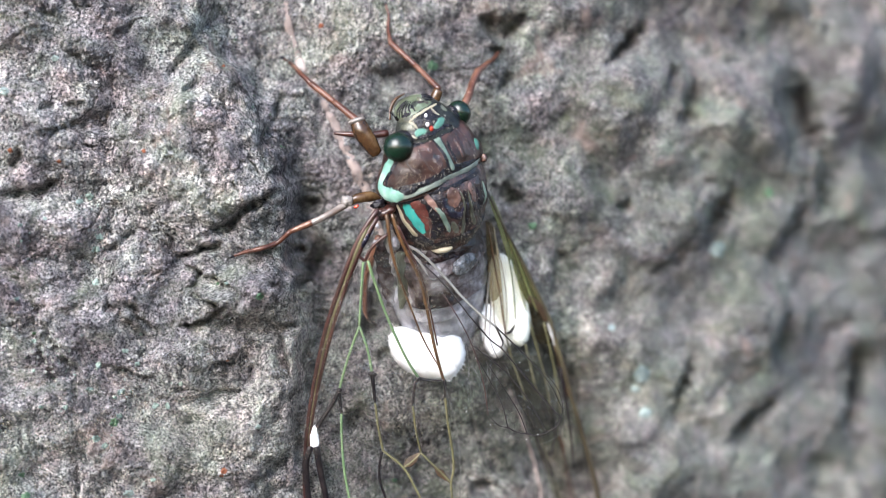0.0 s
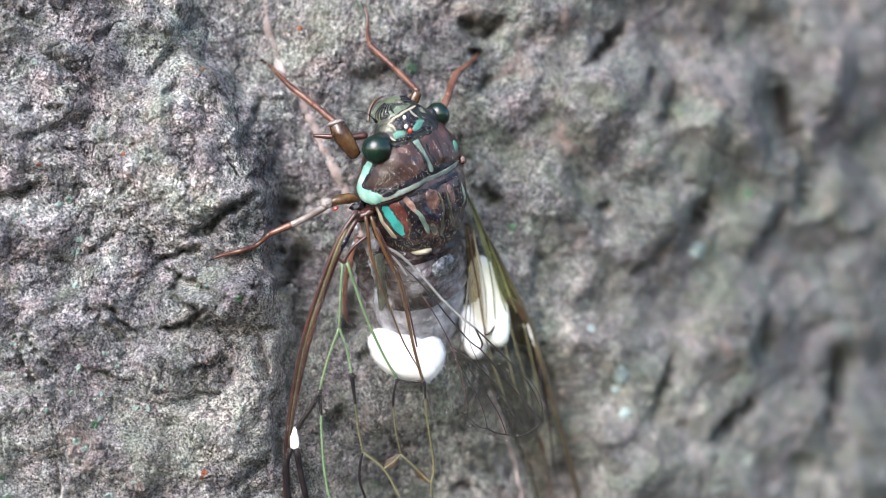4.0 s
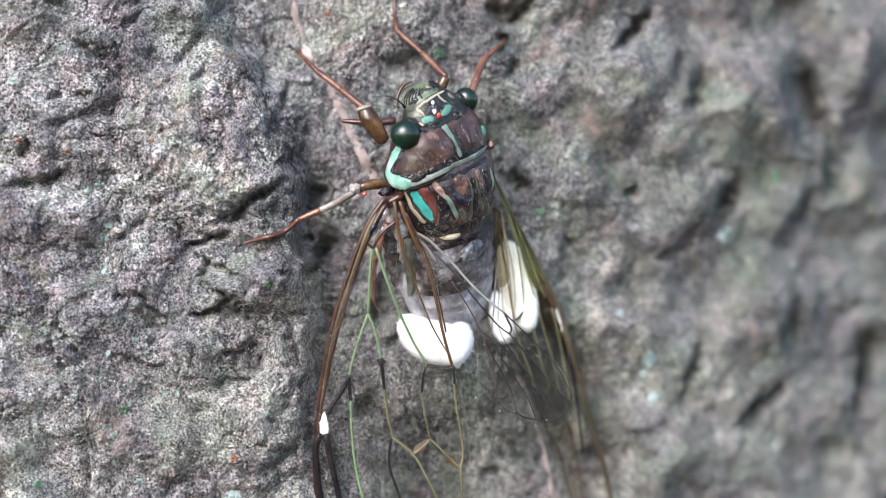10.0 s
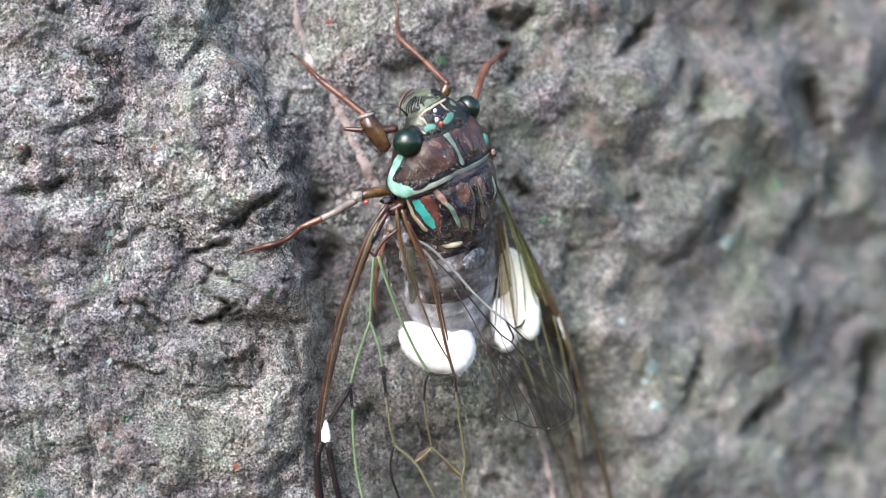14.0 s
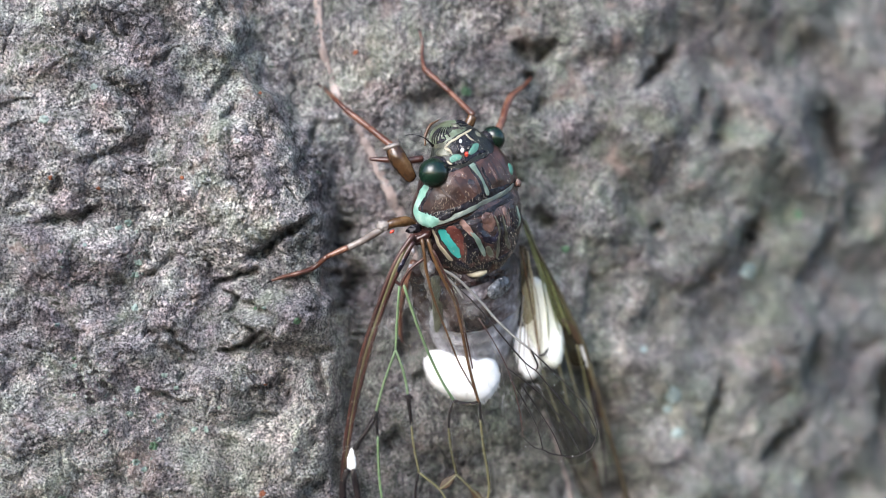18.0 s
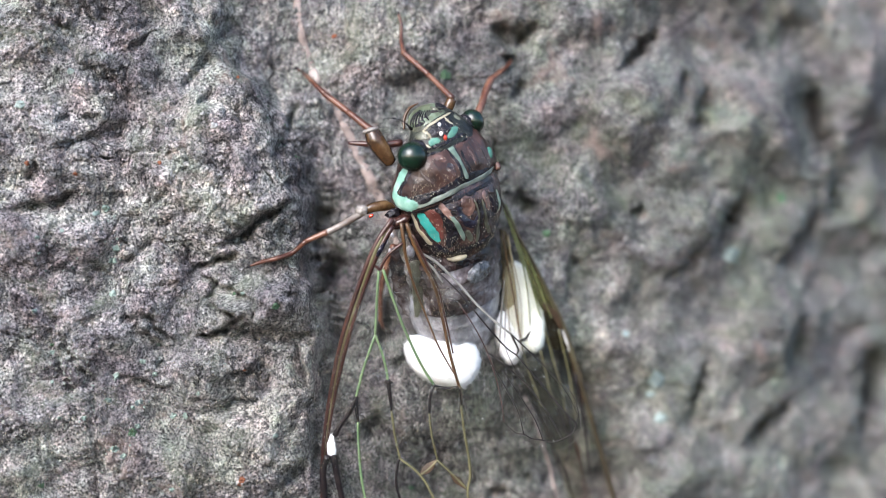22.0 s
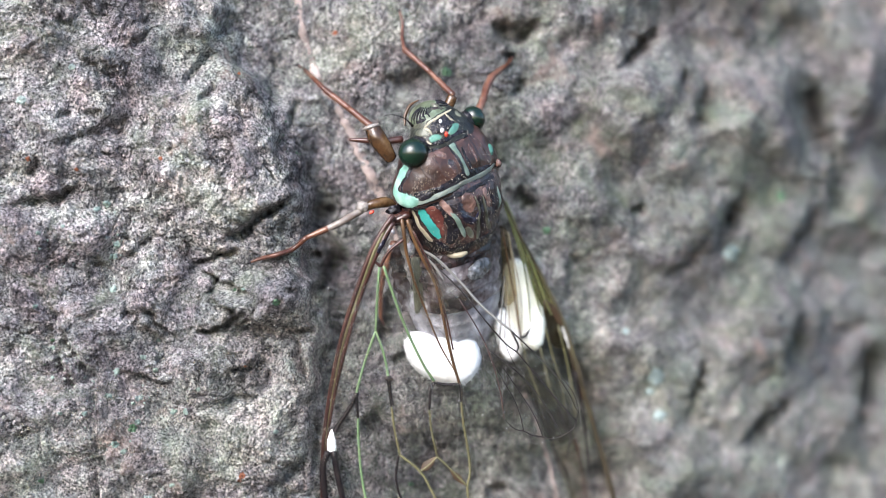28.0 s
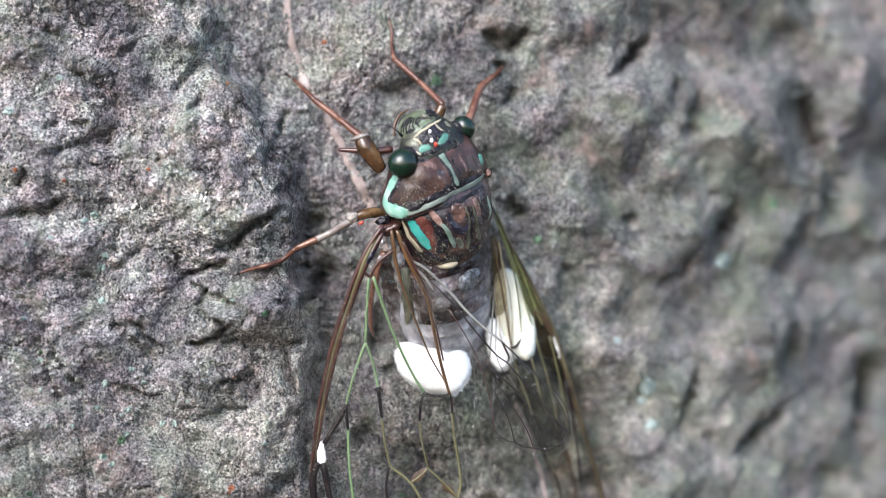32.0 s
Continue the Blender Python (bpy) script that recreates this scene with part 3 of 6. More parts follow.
# ---- the insect: materials ----
def coat(name, colours, scale, rough=0.35, bump=0.00003, bump_scale=2500, spec=0.5, metal=0.0, clear=0.0):
    m, nt, b = shader(name)
    n = len(colours)
    col = ramp(nt, noise_tex(nt, scale, 4, 0.6), [(0.32 + 0.36 * i / max(n - 1, 1), c) for i, c in enumerate(colours)])
    nt.links.new(col, b.inputs["Base Color"])
    b.inputs["Roughness"].default_value = rough
    b.inputs["Specular IOR Level"].default_value = spec
    b.inputs["Metallic"].default_value = metal
    b.inputs["Coat Weight"].default_value = clear
    b.inputs["Coat Roughness"].default_value = 0.05
    if bump:
        relief(nt, b, [noise_tex(nt, bump_scale, 3, 0.6)], [bump])
    return m


def film_material(name, tint, gloss, body_colour=None, share=0.0):
    """Clear wing skin: lets light through and shines a little; body_colour: what a horny cell scatters back."""
    m = bpy.data.materials.new(name)
    m.use_nodes = True
    nt = m.node_tree
    nt.nodes.remove(nt.nodes["Principled BSDF"])
    clear = nt.nodes.new("ShaderNodeBsdfTransparent")
    clear.inputs[0].default_value = (*tint, 1)
    shine = nt.nodes.new("ShaderNodeBsdfGlossy")
    shine.inputs["Roughness"].default_value = 0.22
    shine.inputs["Color"].default_value = (0.9, 0.95, 1.0, 1)
    b = nt.nodes.new("ShaderNodeBump")
    b.inputs["Distance"].default_value = 0.0004
    nt.links.new(noise_tex(nt, 420, 3, 0.6), b.inputs["Height"])
    nt.links.new(b.outputs[0], shine.inputs["Normal"])
    mix = nt.nodes.new("ShaderNodeMixShader")
    mix.inputs[0].default_value = gloss
    nt.links.new(clear.outputs[0], mix.inputs[1])
    nt.links.new(shine.outputs[0], mix.inputs[2])
    last = mix.outputs[0]
    if body_colour:
        horn = nt.nodes.new("ShaderNodeBsdfDiffuse")
        nt.links.new(ramp(nt, noise_tex(nt, 300, 4, 0.6, (1.6, 1.6, 0.25)), [(0.35, tuple(0.6 * c for c in body_colour)), (0.65, tuple(1.3 * c for c in body_colour))]), horn.inputs[0])
        both = nt.nodes.new("ShaderNodeMixShader")
        both.inputs[0].default_value = share
        nt.links.new(last, both.inputs[1])
        nt.links.new(horn.outputs[0], both.inputs[2])
        last = both.outputs[0]
    nt.links.new(last, nt.nodes["Material Output"].inputs[0])
    return m


BROWN = coat("brown_cuticle", [(0.010, 0.005, 0.005), (0.028, 0.013, 0.010), (0.045, 0.021, 0.016), (0.088, 0.046, 0.036)], 420, 0.33, 0.00012, 1300, spec=0.4)
RUST = coat("rusty_cuticle", [(0.006, 0.005, 0.007), (0.014, 0.009, 0.010), (0.036, 0.018, 0.017), (0.075, 0.038, 0.030), (0.14, 0.085, 0.065)], 430, 0.2, 0.0003, 1700, spec=0.7)
CREASE = coat("dark_brown_crease", [(0.014, 0.008, 0.008), (0.035, 0.018, 0.016)], 600, 0.4, 0.00008, 1800)
BLACK = coat("black_cuticle", [(0.004, 0.004, 0.005), (0.010, 0.009, 0.012), (0.022, 0.02, 0.026)], 700, 0.26, 0.00035, 1700, spec=0.3)
NAVY = coat("blue_black_cuticle", [(0.004, 0.004, 0.008), (0.012, 0.011, 0.024)], 500, 0.22, 0.0002, 1700, spec=0.5)
MINT = coat("mint_cuticle", [(0.07, 0.185, 0.145), (0.17, 0.32, 0.26), (0.32, 0.44, 0.38)], 420, 0.32, 0.00012, 1200)
SAGE = coat("sage_cuticle", [(0.13, 0.16, 0.135), (0.25, 0.29, 0.255), (0.38, 0.42, 0.375)], 420, 0.36, 0.00014, 1200)
JADE = coat("jade_cuticle", [(0.0425, 0.1445, 0.1062), (0.085, 0.2125, 0.1615)], 500, 0.35)
TEAL = coat("turquoise_cuticle", [(0.0188, 0.21, 0.1875), (0.0375, 0.2775, 0.2475)], 300, 0.35)
STRIPE = coat("grey_green_stripe", [(0.04, 0.06, 0.045), (0.10, 0.15, 0.12), (0.18, 0.235, 0.195)], 520, 0.33, 0.00014, 1300)
CREAM = coat("cream_cuticle", [(0.224, 0.2, 0.136), (0.336, 0.304, 0.224)], 400, 0.4)
OLIVE = coat("olive_cuticle", [(0.025, 0.025, 0.017), (0.065, 0.067, 0.046), (0.13, 0.136, 0.10)], 450, 0.28, 0.0002, 1700)
REDDISH = coat("rusty_red_cuticle", [(0.03, 0.008, 0.007), (0.085, 0.025, 0.02), (0.15, 0.055, 0.042)], 420, 0.26, 0.00018, 1500, spec=0.7)
PATCH = coat("pinkish_brown_cuticle", [(0.035, 0.018, 0.016), (0.12, 0.064, 0.05), (0.23, 0.14, 0.115)], 520, 0.25, 0.00025, 1500, spec=0.7)
HEADSKIN = coat("dark_olive_head", [(0.006, 0.006, 0.008), (0.014, 0.015, 0.013), (0.034, 0.040, 0.032)], 520, 0.38, 0.0002, 1500, spec=0.3)
MOSS = coat("mossy_green_cuticle", [(0.03, 0.032, 0.018), (0.085, 0.105, 0.065), (0.17, 0.225, 0.165)], 480, 0.35)
LEG = coat("red_brown_leg", [(0.026, 0.009, 0.006), (0.075, 0.027, 0.016), (0.155, 0.075, 0.047)], 350, 0.3, 0.00006, 1600)
LEG_PALE = coat("pale_leg", [(0.12, 0.09, 0.075), (0.29, 0.28, 0.265)], 350, 0.2)
FEMUR = coat("olive_brown_leg", [(0.016, 0.009, 0.005), (0.062, 0.031, 0.013), (0.14, 0.088, 0.042)], 420, 0.22, 0.00004)
EYE_GLASS = coat("dark_green_eye", [(0.0008, 0.006, 0.003), (0.0018, 0.014, 0.007)], 300, 0.27, 0.0, spec=0.55)
GLINT_WHITE = coat("glint_white_ocellus", [(0.75, 0.70, 0.72), (0.85, 0.82, 0.84)], 900, 0.06, 0.0, clear=1.0)
RED = coat("red_ocellus", [(0.42, 0.03, 0.015), (0.58, 0.06, 0.03)], 800, 0.12, 0.0, clear=1.0)
DUSTY = coat("wax_dusted_brown", [(0.010, 0.006, 0.006), (0.034, 0.020, 0.018), (0.17, 0.15, 0.16), (0.60, 0.59, 0.63)], 240, 0.24, 0.0005, 1000)
SILVER = coat("silvery_hair_plate", [(0.02, 0.02, 0.023), (0.07, 0.074, 0.082), (0.27, 0.28, 0.30)], 900, 0.22, 0.0005, 1300, spec=0.9)
CELL = coat("olive_brown_cell", [(0.05, 0.033, 0.024), (0.085, 0.064, 0.048), (0.125, 0.10, 0.08)], 260, 0.34, 0.0001, 1100)
EDGE = coat("dark_olive_brown_edge", [(0.018, 0.013, 0.007), (0.045, 0.035, 0.02), (0.075, 0.066, 0.036)], 300, 0.4)
STRAW = coat("straw_vein", [(0.16, 0.125, 0.065), (0.28, 0.235, 0.15)], 300, 0.35)
ABDO = coat("dark_brown_abdomen", [(0.006, 0.004, 0.005), (0.024, 0.013, 0.013), (0.10, 0.07, 0.072)], 560, 0.2, 0.0005, 1000)
GREY_WAX = coat("thin_grey_wax", [(0.085, 0.08, 0.092), (0.25, 0.245, 0.275), (0.56, 0.56, 0.61)], 420, 0.45, 0.0005, 900)
WAX = coat("white_wax", [(0.85, 0.86, 0.89), (0.91, 0.92, 0.94)], 600, 0.7, 0.0002, 1100)
IVORY = coat("ivory_wax", [(0.68, 0.70, 0.62), (0.82, 0.84, 0.79)], 250, 0.5, 0.0001, 900)
V_BROWN = coat("brown_vein", [(0.024, 0.0075, 0.006), (0.055, 0.021, 0.016)], 300, 0.3)
V_AMBER = coat("amber_vein", [(0.0382, 0.0166, 0.0057), (0.0956, 0.0478, 0.0191)], 300, 0.28)
V_GREEN = coat("green_vein", [(0.08, 0.144, 0.06), (0.16, 0.232, 0.12)], 250, 0.35)
V_OLIVE = coat("olive_vein", [(0.06, 0.056, 0.024), (0.135, 0.125, 0.062)], 300, 0.35)
V_FERN = coat("fern_green_vein", [(0.07, 0.085, 0.028), (0.16, 0.175, 0.07)], 300, 0.35)
V_BLACK = coat("black_vein", [(0.008, 0.006, 0.008), (0.022, 0.017, 0.017)], 500, 0.4, spec=0.2)
V_PALE = coat("pale_vein", [(0.09, 0.085, 0.075), (0.20, 0.195, 0.185)], 300, 0.3)
STAIN = coat("brown_wing_stain", [(0.022, 0.012, 0.007), (0.06, 0.034, 0.016)], 600, 0.5)
FILM = film_material("clear_wing_skin", (0.985, 0.985, 0.98), 0.008)
FILM_HIND = film_material("fine_hind_wing_skin", (0.955, 0.955, 0.95), 0.016)
FILM_DARK = film_material("smoky_wing_skin", (0.955, 0.95, 0.935), 0.012)
FILM_BAND = film_material("olive_wing_band", (0.70, 0.70, 0.55), 0.012, (0.10, 0.10, 0.04), 0.42)
FILM_TIP = film_material("brownish_wing_tip", (0.92, 0.91, 0.87), 0.012, (0.08, 0.07, 0.045), 0.06)
FILM_AMBER = film_material("amber_wing_cell", (0.90, 0.86, 0.76), 0.014, (0.11, 0.075, 0.03), 0.16)
FILM_BROWN = film_material("dark_brown_wing_band", (0.66, 0.61, 0.52), 0.012, (0.035, 0.028, 0.016), 0.25)
CHALK = coat("chalky_lichen", [(0.22, 0.22, 0.215), (0.42, 0.42, 0.41)], 800, 0.9, 0.0002, 2500)
GOLD = coat("golden_hair", [(0.30, 0.25, 0.18), (0.62, 0.56, 0.46)], 900, 0.25, 0.0)

# ---- the insect ----
cicada = new("cicada")
cicada.location = (-0.00091, 0.01000, EYE + 0.00266)
tagged(cicada, "large brown and turquoise cicada with clear veined wings on bark", "cicada")

# head
head = part("head", loft(HEAD, 40, 14), HEADSKIN, cicada, "olive and black head with turquoise patches")
for side, mid, axes in ((-1, (-4.85, -0.42, 0.15), (1.66, 1.64, 1.66)), (1, (4.72, 0.0, 0.15), (1.22, 1.42, 1.40))):
    eye = part("compound_eye", ball(bmesh.new(), body(*mid), (ACROSS * axes[0], ALONG * axes[1], BACK * axes[2]), 48, 28), EYE_GLASS, head, "bulging dark green glossy eye")
    part("eye_rim", ball(bmesh.new(), body(side * 3.9, mid[1] - 0.05, 0.0), tuple(v * (1.0 if side < 0 else 0.8) for v in (ACROSS * 1.25, ALONG * 1.55, BACK * 1.45)), 28, 16, 0.1), BLACK, head)
# two ocelli are coloured white to paint the glints on them
for p, r, mt, lb in (((2.10, 111.5), 0.20, GLINT_WHITE, "simple eye coloured white as its glint"), ((1.33, 114.5), 0.23, GLINT_WHITE, "simple eye coloured white as its glint"), ((0.83, 107.5), 0.26, RED, "red simple eye")):
    c = surface_at(HEAD, *p, 0.13)
    part("ocellus", ball(bmesh.new(), c, (ACROSS * r, ALONG * r * 1.25, BACK * r * 0.8), 16, 10), mt, head, lb)
for nm, lift, mt, pts in (("black_mark", 0.05, BLACK, [(1.55, 146.5, 0.42), (1.87, 120.5, 0.67), (1.99, 86.0, 0.6), (1.45, 85.5, 0.48)]),
                          ("black_mark", 0.055, BLACK, [(1.40, 140.0, 0.36), (1.43, 114.0, 0.6), (1.34, 92.5, 0.42)]),
                          ("black_mark", 0.07, BLACK, [(1.89, 202.5, 0.24), (2.22, 187.0, 0.3), (2.45, 169.5, 0.18)]),
                          ("black_mark", 0.06, BLACK, [(0.48, 171.0, 0.24), (0.29, 144.0, 0.3), (0.31, 115.0, 0.3), (0.52, 91.5, 0.3), (0.22, 71.0, 0.3)]),
                          ("cheek_mark", 0.06, OLIVE, [(1.11, 190.0, 0.48), (1.41, 169.5, 0.54), (1.17, 147.0, 0.36)]),
                          ("cheek_mark", 0.06, OLIVE, [(2.17, 43.0, 0.36), (1.55, 51.0, 0.36)]),
                          ("vertex_mark", 0.09, JADE, [(0.50, 145.0, 0.3), (0.75, 135.0, 0.46), (0.76, 119.0, 0.26)]),
                          ("vertex_mark", 0.09, JADE, [(0.69, 101.5, 0.26), (0.94, 89.0, 0.42), (1.15, 76.0, 0.34)]),
                          ("pale_line", 0.10, CREAM, [(1.80, 171.5, 0.12), (2.36, 130.5, 0.15), (2.52, 87.0, 0.15), (2.50, 52.5, 0.12)]),
                          ("pale_line", 0.10, CREAM, [(1.80, 171.5, 0.12), (1.52, 147.5, 0.15), (1.10, 138.5, 0.12)]),
                          ("pale_line", 0.10, CREAM, [(2.52, 87.0, 0.12), (1.96, 84.5, 0.15), (1.62, 80.0, 0.12)]),
                          ("face_side", 0.035, MOSS, [(2.17, 182.0, 0.36), (2.63, 154.5, 0.48), (2.84, 109.5, 0.48), (2.80, 57.5, 0.36)]),
                          ("face_side", 0.040, OLIVE, [(1.50, 218.0, 0.42), (1.85, 186.0, 0.42), (2.22, 167.5, 0.24)]),
                          ("face_rib", 0.070, BLACK, [(2.47, 224.5, 0.09), (2.34, 194.5, 0.12), (2.06, 183.0, 0.09)]),
                          ("face_rib", 0.070, BLACK, [(2.78, 206.5, 0.09), (2.59, 181.5, 0.12), (2.40, 163.5, 0.09)]),
                          ("face_rib", 0.070, BLACK, [(2.98, 189.0, 0.09), (2.77, 161.5, 0.12), (2.59, 147.5, 0.09)]),
                          ("face_rib", 0.070, CREASE, [(3.10, 134.0, 0.09), (3.03, 88.5, 0.15), (2.78, 70.0, 0.09)]),
                          ("face_rib", 0.070, BLACK, [(3.10, 93.5, 0.07), (3.01, 48.5, 0.12), (2.68, 23.0, 0.09)]),
                          ("pale_line", 0.10, CREAM, [(0.62, 158.0, 0.07), (0.42, 150.0, 0.10), (0.30, 143.0, 0.07)])):
    ribbon(nm, HEAD, pts, mt, head, lift=lift)

# the swollen striped face in front
FACE_C, FACE_R = (0.0, 1.75, -1.85), (2.55, 1.55, 2.0)


def face_at(u, v, lift=0.0):
    """u degrees round from its right to its left, v degrees up from its base."""
    cu, su, cv, sv = math.cos(radians(u)), math.sin(radians(u)), math.cos(radians(v)), math.sin(radians(v))
    return body(FACE_C[0] + (FACE_R[0] + lift) * cu * cv, FACE_C[1] + (FACE_R[1] + lift) * sv, FACE_C[2] + (FACE_R[2] + lift) * su * cv)


clypeus = part("face_shield", ball(bmesh.new(), body(*FACE_C), (ACROSS * FACE_R[0], ALONG * FACE_R[1], BACK * FACE_R[2]), 36, 20), MOSS, head, "swollen pale green face with black ribs")
for side in (0, 1):
    for k in range(8):
        bm = bmesh.new()
        u0 = 112 + 10.5 * k if side else 76 - 9.5 * k
        tube(bm, [face_at(u0 + d * (1 if side else -1), v, 0.02) for d, v in ((0, 2), (3, 24), (4, 46), (1, 66))], [0.06, 0.11, 0.10, 0.04], 6, 4)
        part("face_rib", bm, BLACK, clypeus)
bm = bmesh.new()
tube(bm, [face_at(90, v, 0.05) for v in (5, 25, 45, 62, 75)], [0.35, 0.42, 0.4, 0.3, 0.15], 8, 4, flat=0.4)
part("face_ridge", bm, OLIVE, clypeus)
limb("cheek_rim", [(-3.36, -9.00, 14.59), (-4.35, -9.40, 13.94), (-4.91, -9.70, 12.79), (-4.96, -10.20, 11.64)], [0.06, 0.18, 0.2, 0.1], V_AMBER, head, "amber rim of the cheek")
antenna = limb("antenna", [(-4.05, -12.00, 11.53), (-4.35, -12.60, 11.81), (-4.90, -13.00, 12.28), (-5.63, -13.20, 12.58), (-6.49, -13.40, 12.69), (-7.23, -13.50, 12.50)], [0.20, 0.10, 0.06, 0.045, 0.04, 0.03], BLACK, head, "thin black bristle antenna")

# thorax shields
pronotum = part("pronotum", loft(PRONOTUM, 72, 36), BROWN, cicada, "wrinkled brown shield behind the head")
for nm, lb, mt, lift, pts in (
        ("collar", "sage green rear collar", SAGE, 0.07, [(-5.62, 178.0, 0.6), (-5.41, 161.0, 0.58), (-5.07, 142.0, 0.48), (-4.75, 121.5, 0.45), (-4.49, 101.5, 0.45), (-4.61, 85.0, 0.42), (-4.66, 65.5, 0.39), (-4.66, 54.0, 0.24)]),
        ("side_lobe", "bright mint side lobe", MINT, 0.09, [(-1.60, 186.0, 0.6), (-2.84, 193.0, 0.82), (-3.97, 196.0, 0.70), (-5.00, 193.0, 0.8), (-5.45, 182.0, 1.05), (-5.44, 170.0, 1.0), (-5.25, 156.0, 0.6)]),
        ("mid_stripe", "mint green middle stripe", STRIPE, 0.08, [(-0.02, 104.5, 0.6), (-0.42, 102.5, 0.45), (-1.37, 99.0, 0.3), (-2.50, 97.0, 0.26), (-3.36, 95.5, 0.36), (-3.83, 94.5, 0.3)]),
        ("black_edge", "", BLACK, 0.035, [(-4.89, 174.5, 0.24), (-4.58, 156.5, 0.44), (-4.26, 136.0, 0.40), (-4.06, 120.5, 0.5), (-3.68, 104.5, 0.62), (-3.74, 92.5, 0.5), (-4.03, 78.5, 0.34), (-4.17, 66.5, 0.24)]),
        ("black_edge", "", BLACK, 0.035, [(-6.37, 192.0, 0.24), (-6.45, 176.5, 0.30), (-6.34, 156.0, 0.36), (-5.99, 134.5, 0.36), (-5.67, 114.0, 0.36), (-5.56, 95.0, 0.36), (-5.62, 80.0, 0.36), (-5.76, 59.0, 0.30)]),
        ("black_edge", "", BLACK, 0.14, [(-5.01, 156.5, 0.30), (-4.87, 149.0, 0.42), (-4.66, 142.5, 0.42), (-4.46, 136.5, 0.24)]),
        ("black_edge", "", BLACK, 0.030, [(-1.98, 176.0, 0.2), (-2.76, 182.0, 0.24), (-3.77, 185.0, 0.22), (-4.66, 182.0, 0.24)]),
        ("black_edge", "", BLACK, 0.030, [(-0.65, 167.0, 0.3), (-0.30, 146.5, 0.36), (-0.16, 126.0, 0.36), (-0.16, 112.0, 0.3), (-0.15, 88.0, 0.3), (-0.20, 70.0, 0.3)]),
        ("black_edge", "", BLACK, 0.025, [(-0.50, 107.5, 0.16), (-1.45, 104.0, 0.16), (-2.60, 101.0, 0.24), (-3.50, 99.0, 0.3)]),
        ("black_edge", "", BLACK, 0.025, [(-0.79, 92.0, 0.2), (-2.15, 91.5, 0.24), (-3.42, 90.0, 0.24)]),
        ("brown_ridge", "", PATCH, 0.030, [(-0.62, 136.0, 0.26), (-0.86, 124.0, 0.42), (-1.30, 116.5, 0.34)]),
        ("brown_ridge", "", RUST, 0.030, [(-1.50, 114.5, 0.4), (-2.21, 112.0, 0.55), (-3.10, 109.0, 0.36)]),
        ("wrinkle", "", CREASE, 0.03, [(-1.10, 168.0, 0.10), (-1.95, 158.5, 0.14), (-2.73, 146.0, 0.17), (-3.45, 133.0, 0.10)]),
        ("wrinkle", "", CREASE, 0.03, [(-0.90, 140.0, 0.10), (-1.63, 132.5, 0.14), (-2.64, 125.5, 0.17), (-3.39, 116.0, 0.10)]),
        ("brown_ridge", "", PATCH, 0.030, [(-1.00, 80.0, 0.18), (-2.10, 81.0, 0.26), (-3.00, 82.0, 0.16)]),
        ("wrinkle", "", CREASE, 0.03, [(-0.46, 74.0, 0.14), (-1.62, 75.0, 0.20), (-3.20, 78.0, 0.14)]),
        ("wrinkle", "", CREASE, 0.03, [(-0.90, 60.0, 0.12), (-2.20, 61.0, 0.18), (-3.60, 63.0, 0.12)])):
    if mt in (SAGE, STRIPE, MINT):
        ribbon("dark_border", PRONOTUM, [(p[0], p[1], p[2] + 0.14) for p in pts], BLACK, pronotum, lift=0.045)
    ribbon(nm, PRONOTUM, pts, mt, pronotum, lb, lift=lift)
part("side_spot", ball(bmesh.new(), (4.53, -9.00, 8.92), (Vector((0.42, 0.2, -0.2)), Vector((0.05, 0.2, 0.72)), Vector((0, -0.6, 0))), 16, 10), JADE, pronotum, "green spot on the far flank")
part("side_knob", ball(bmesh.new(), (5.47, -8.50, 7.43), (Vector((0.36, 0, 0)), Vector((0, 0.5, 0)), Vector((0, 0, 0.5))), 16, 10, 0.4), RUST, pronotum)

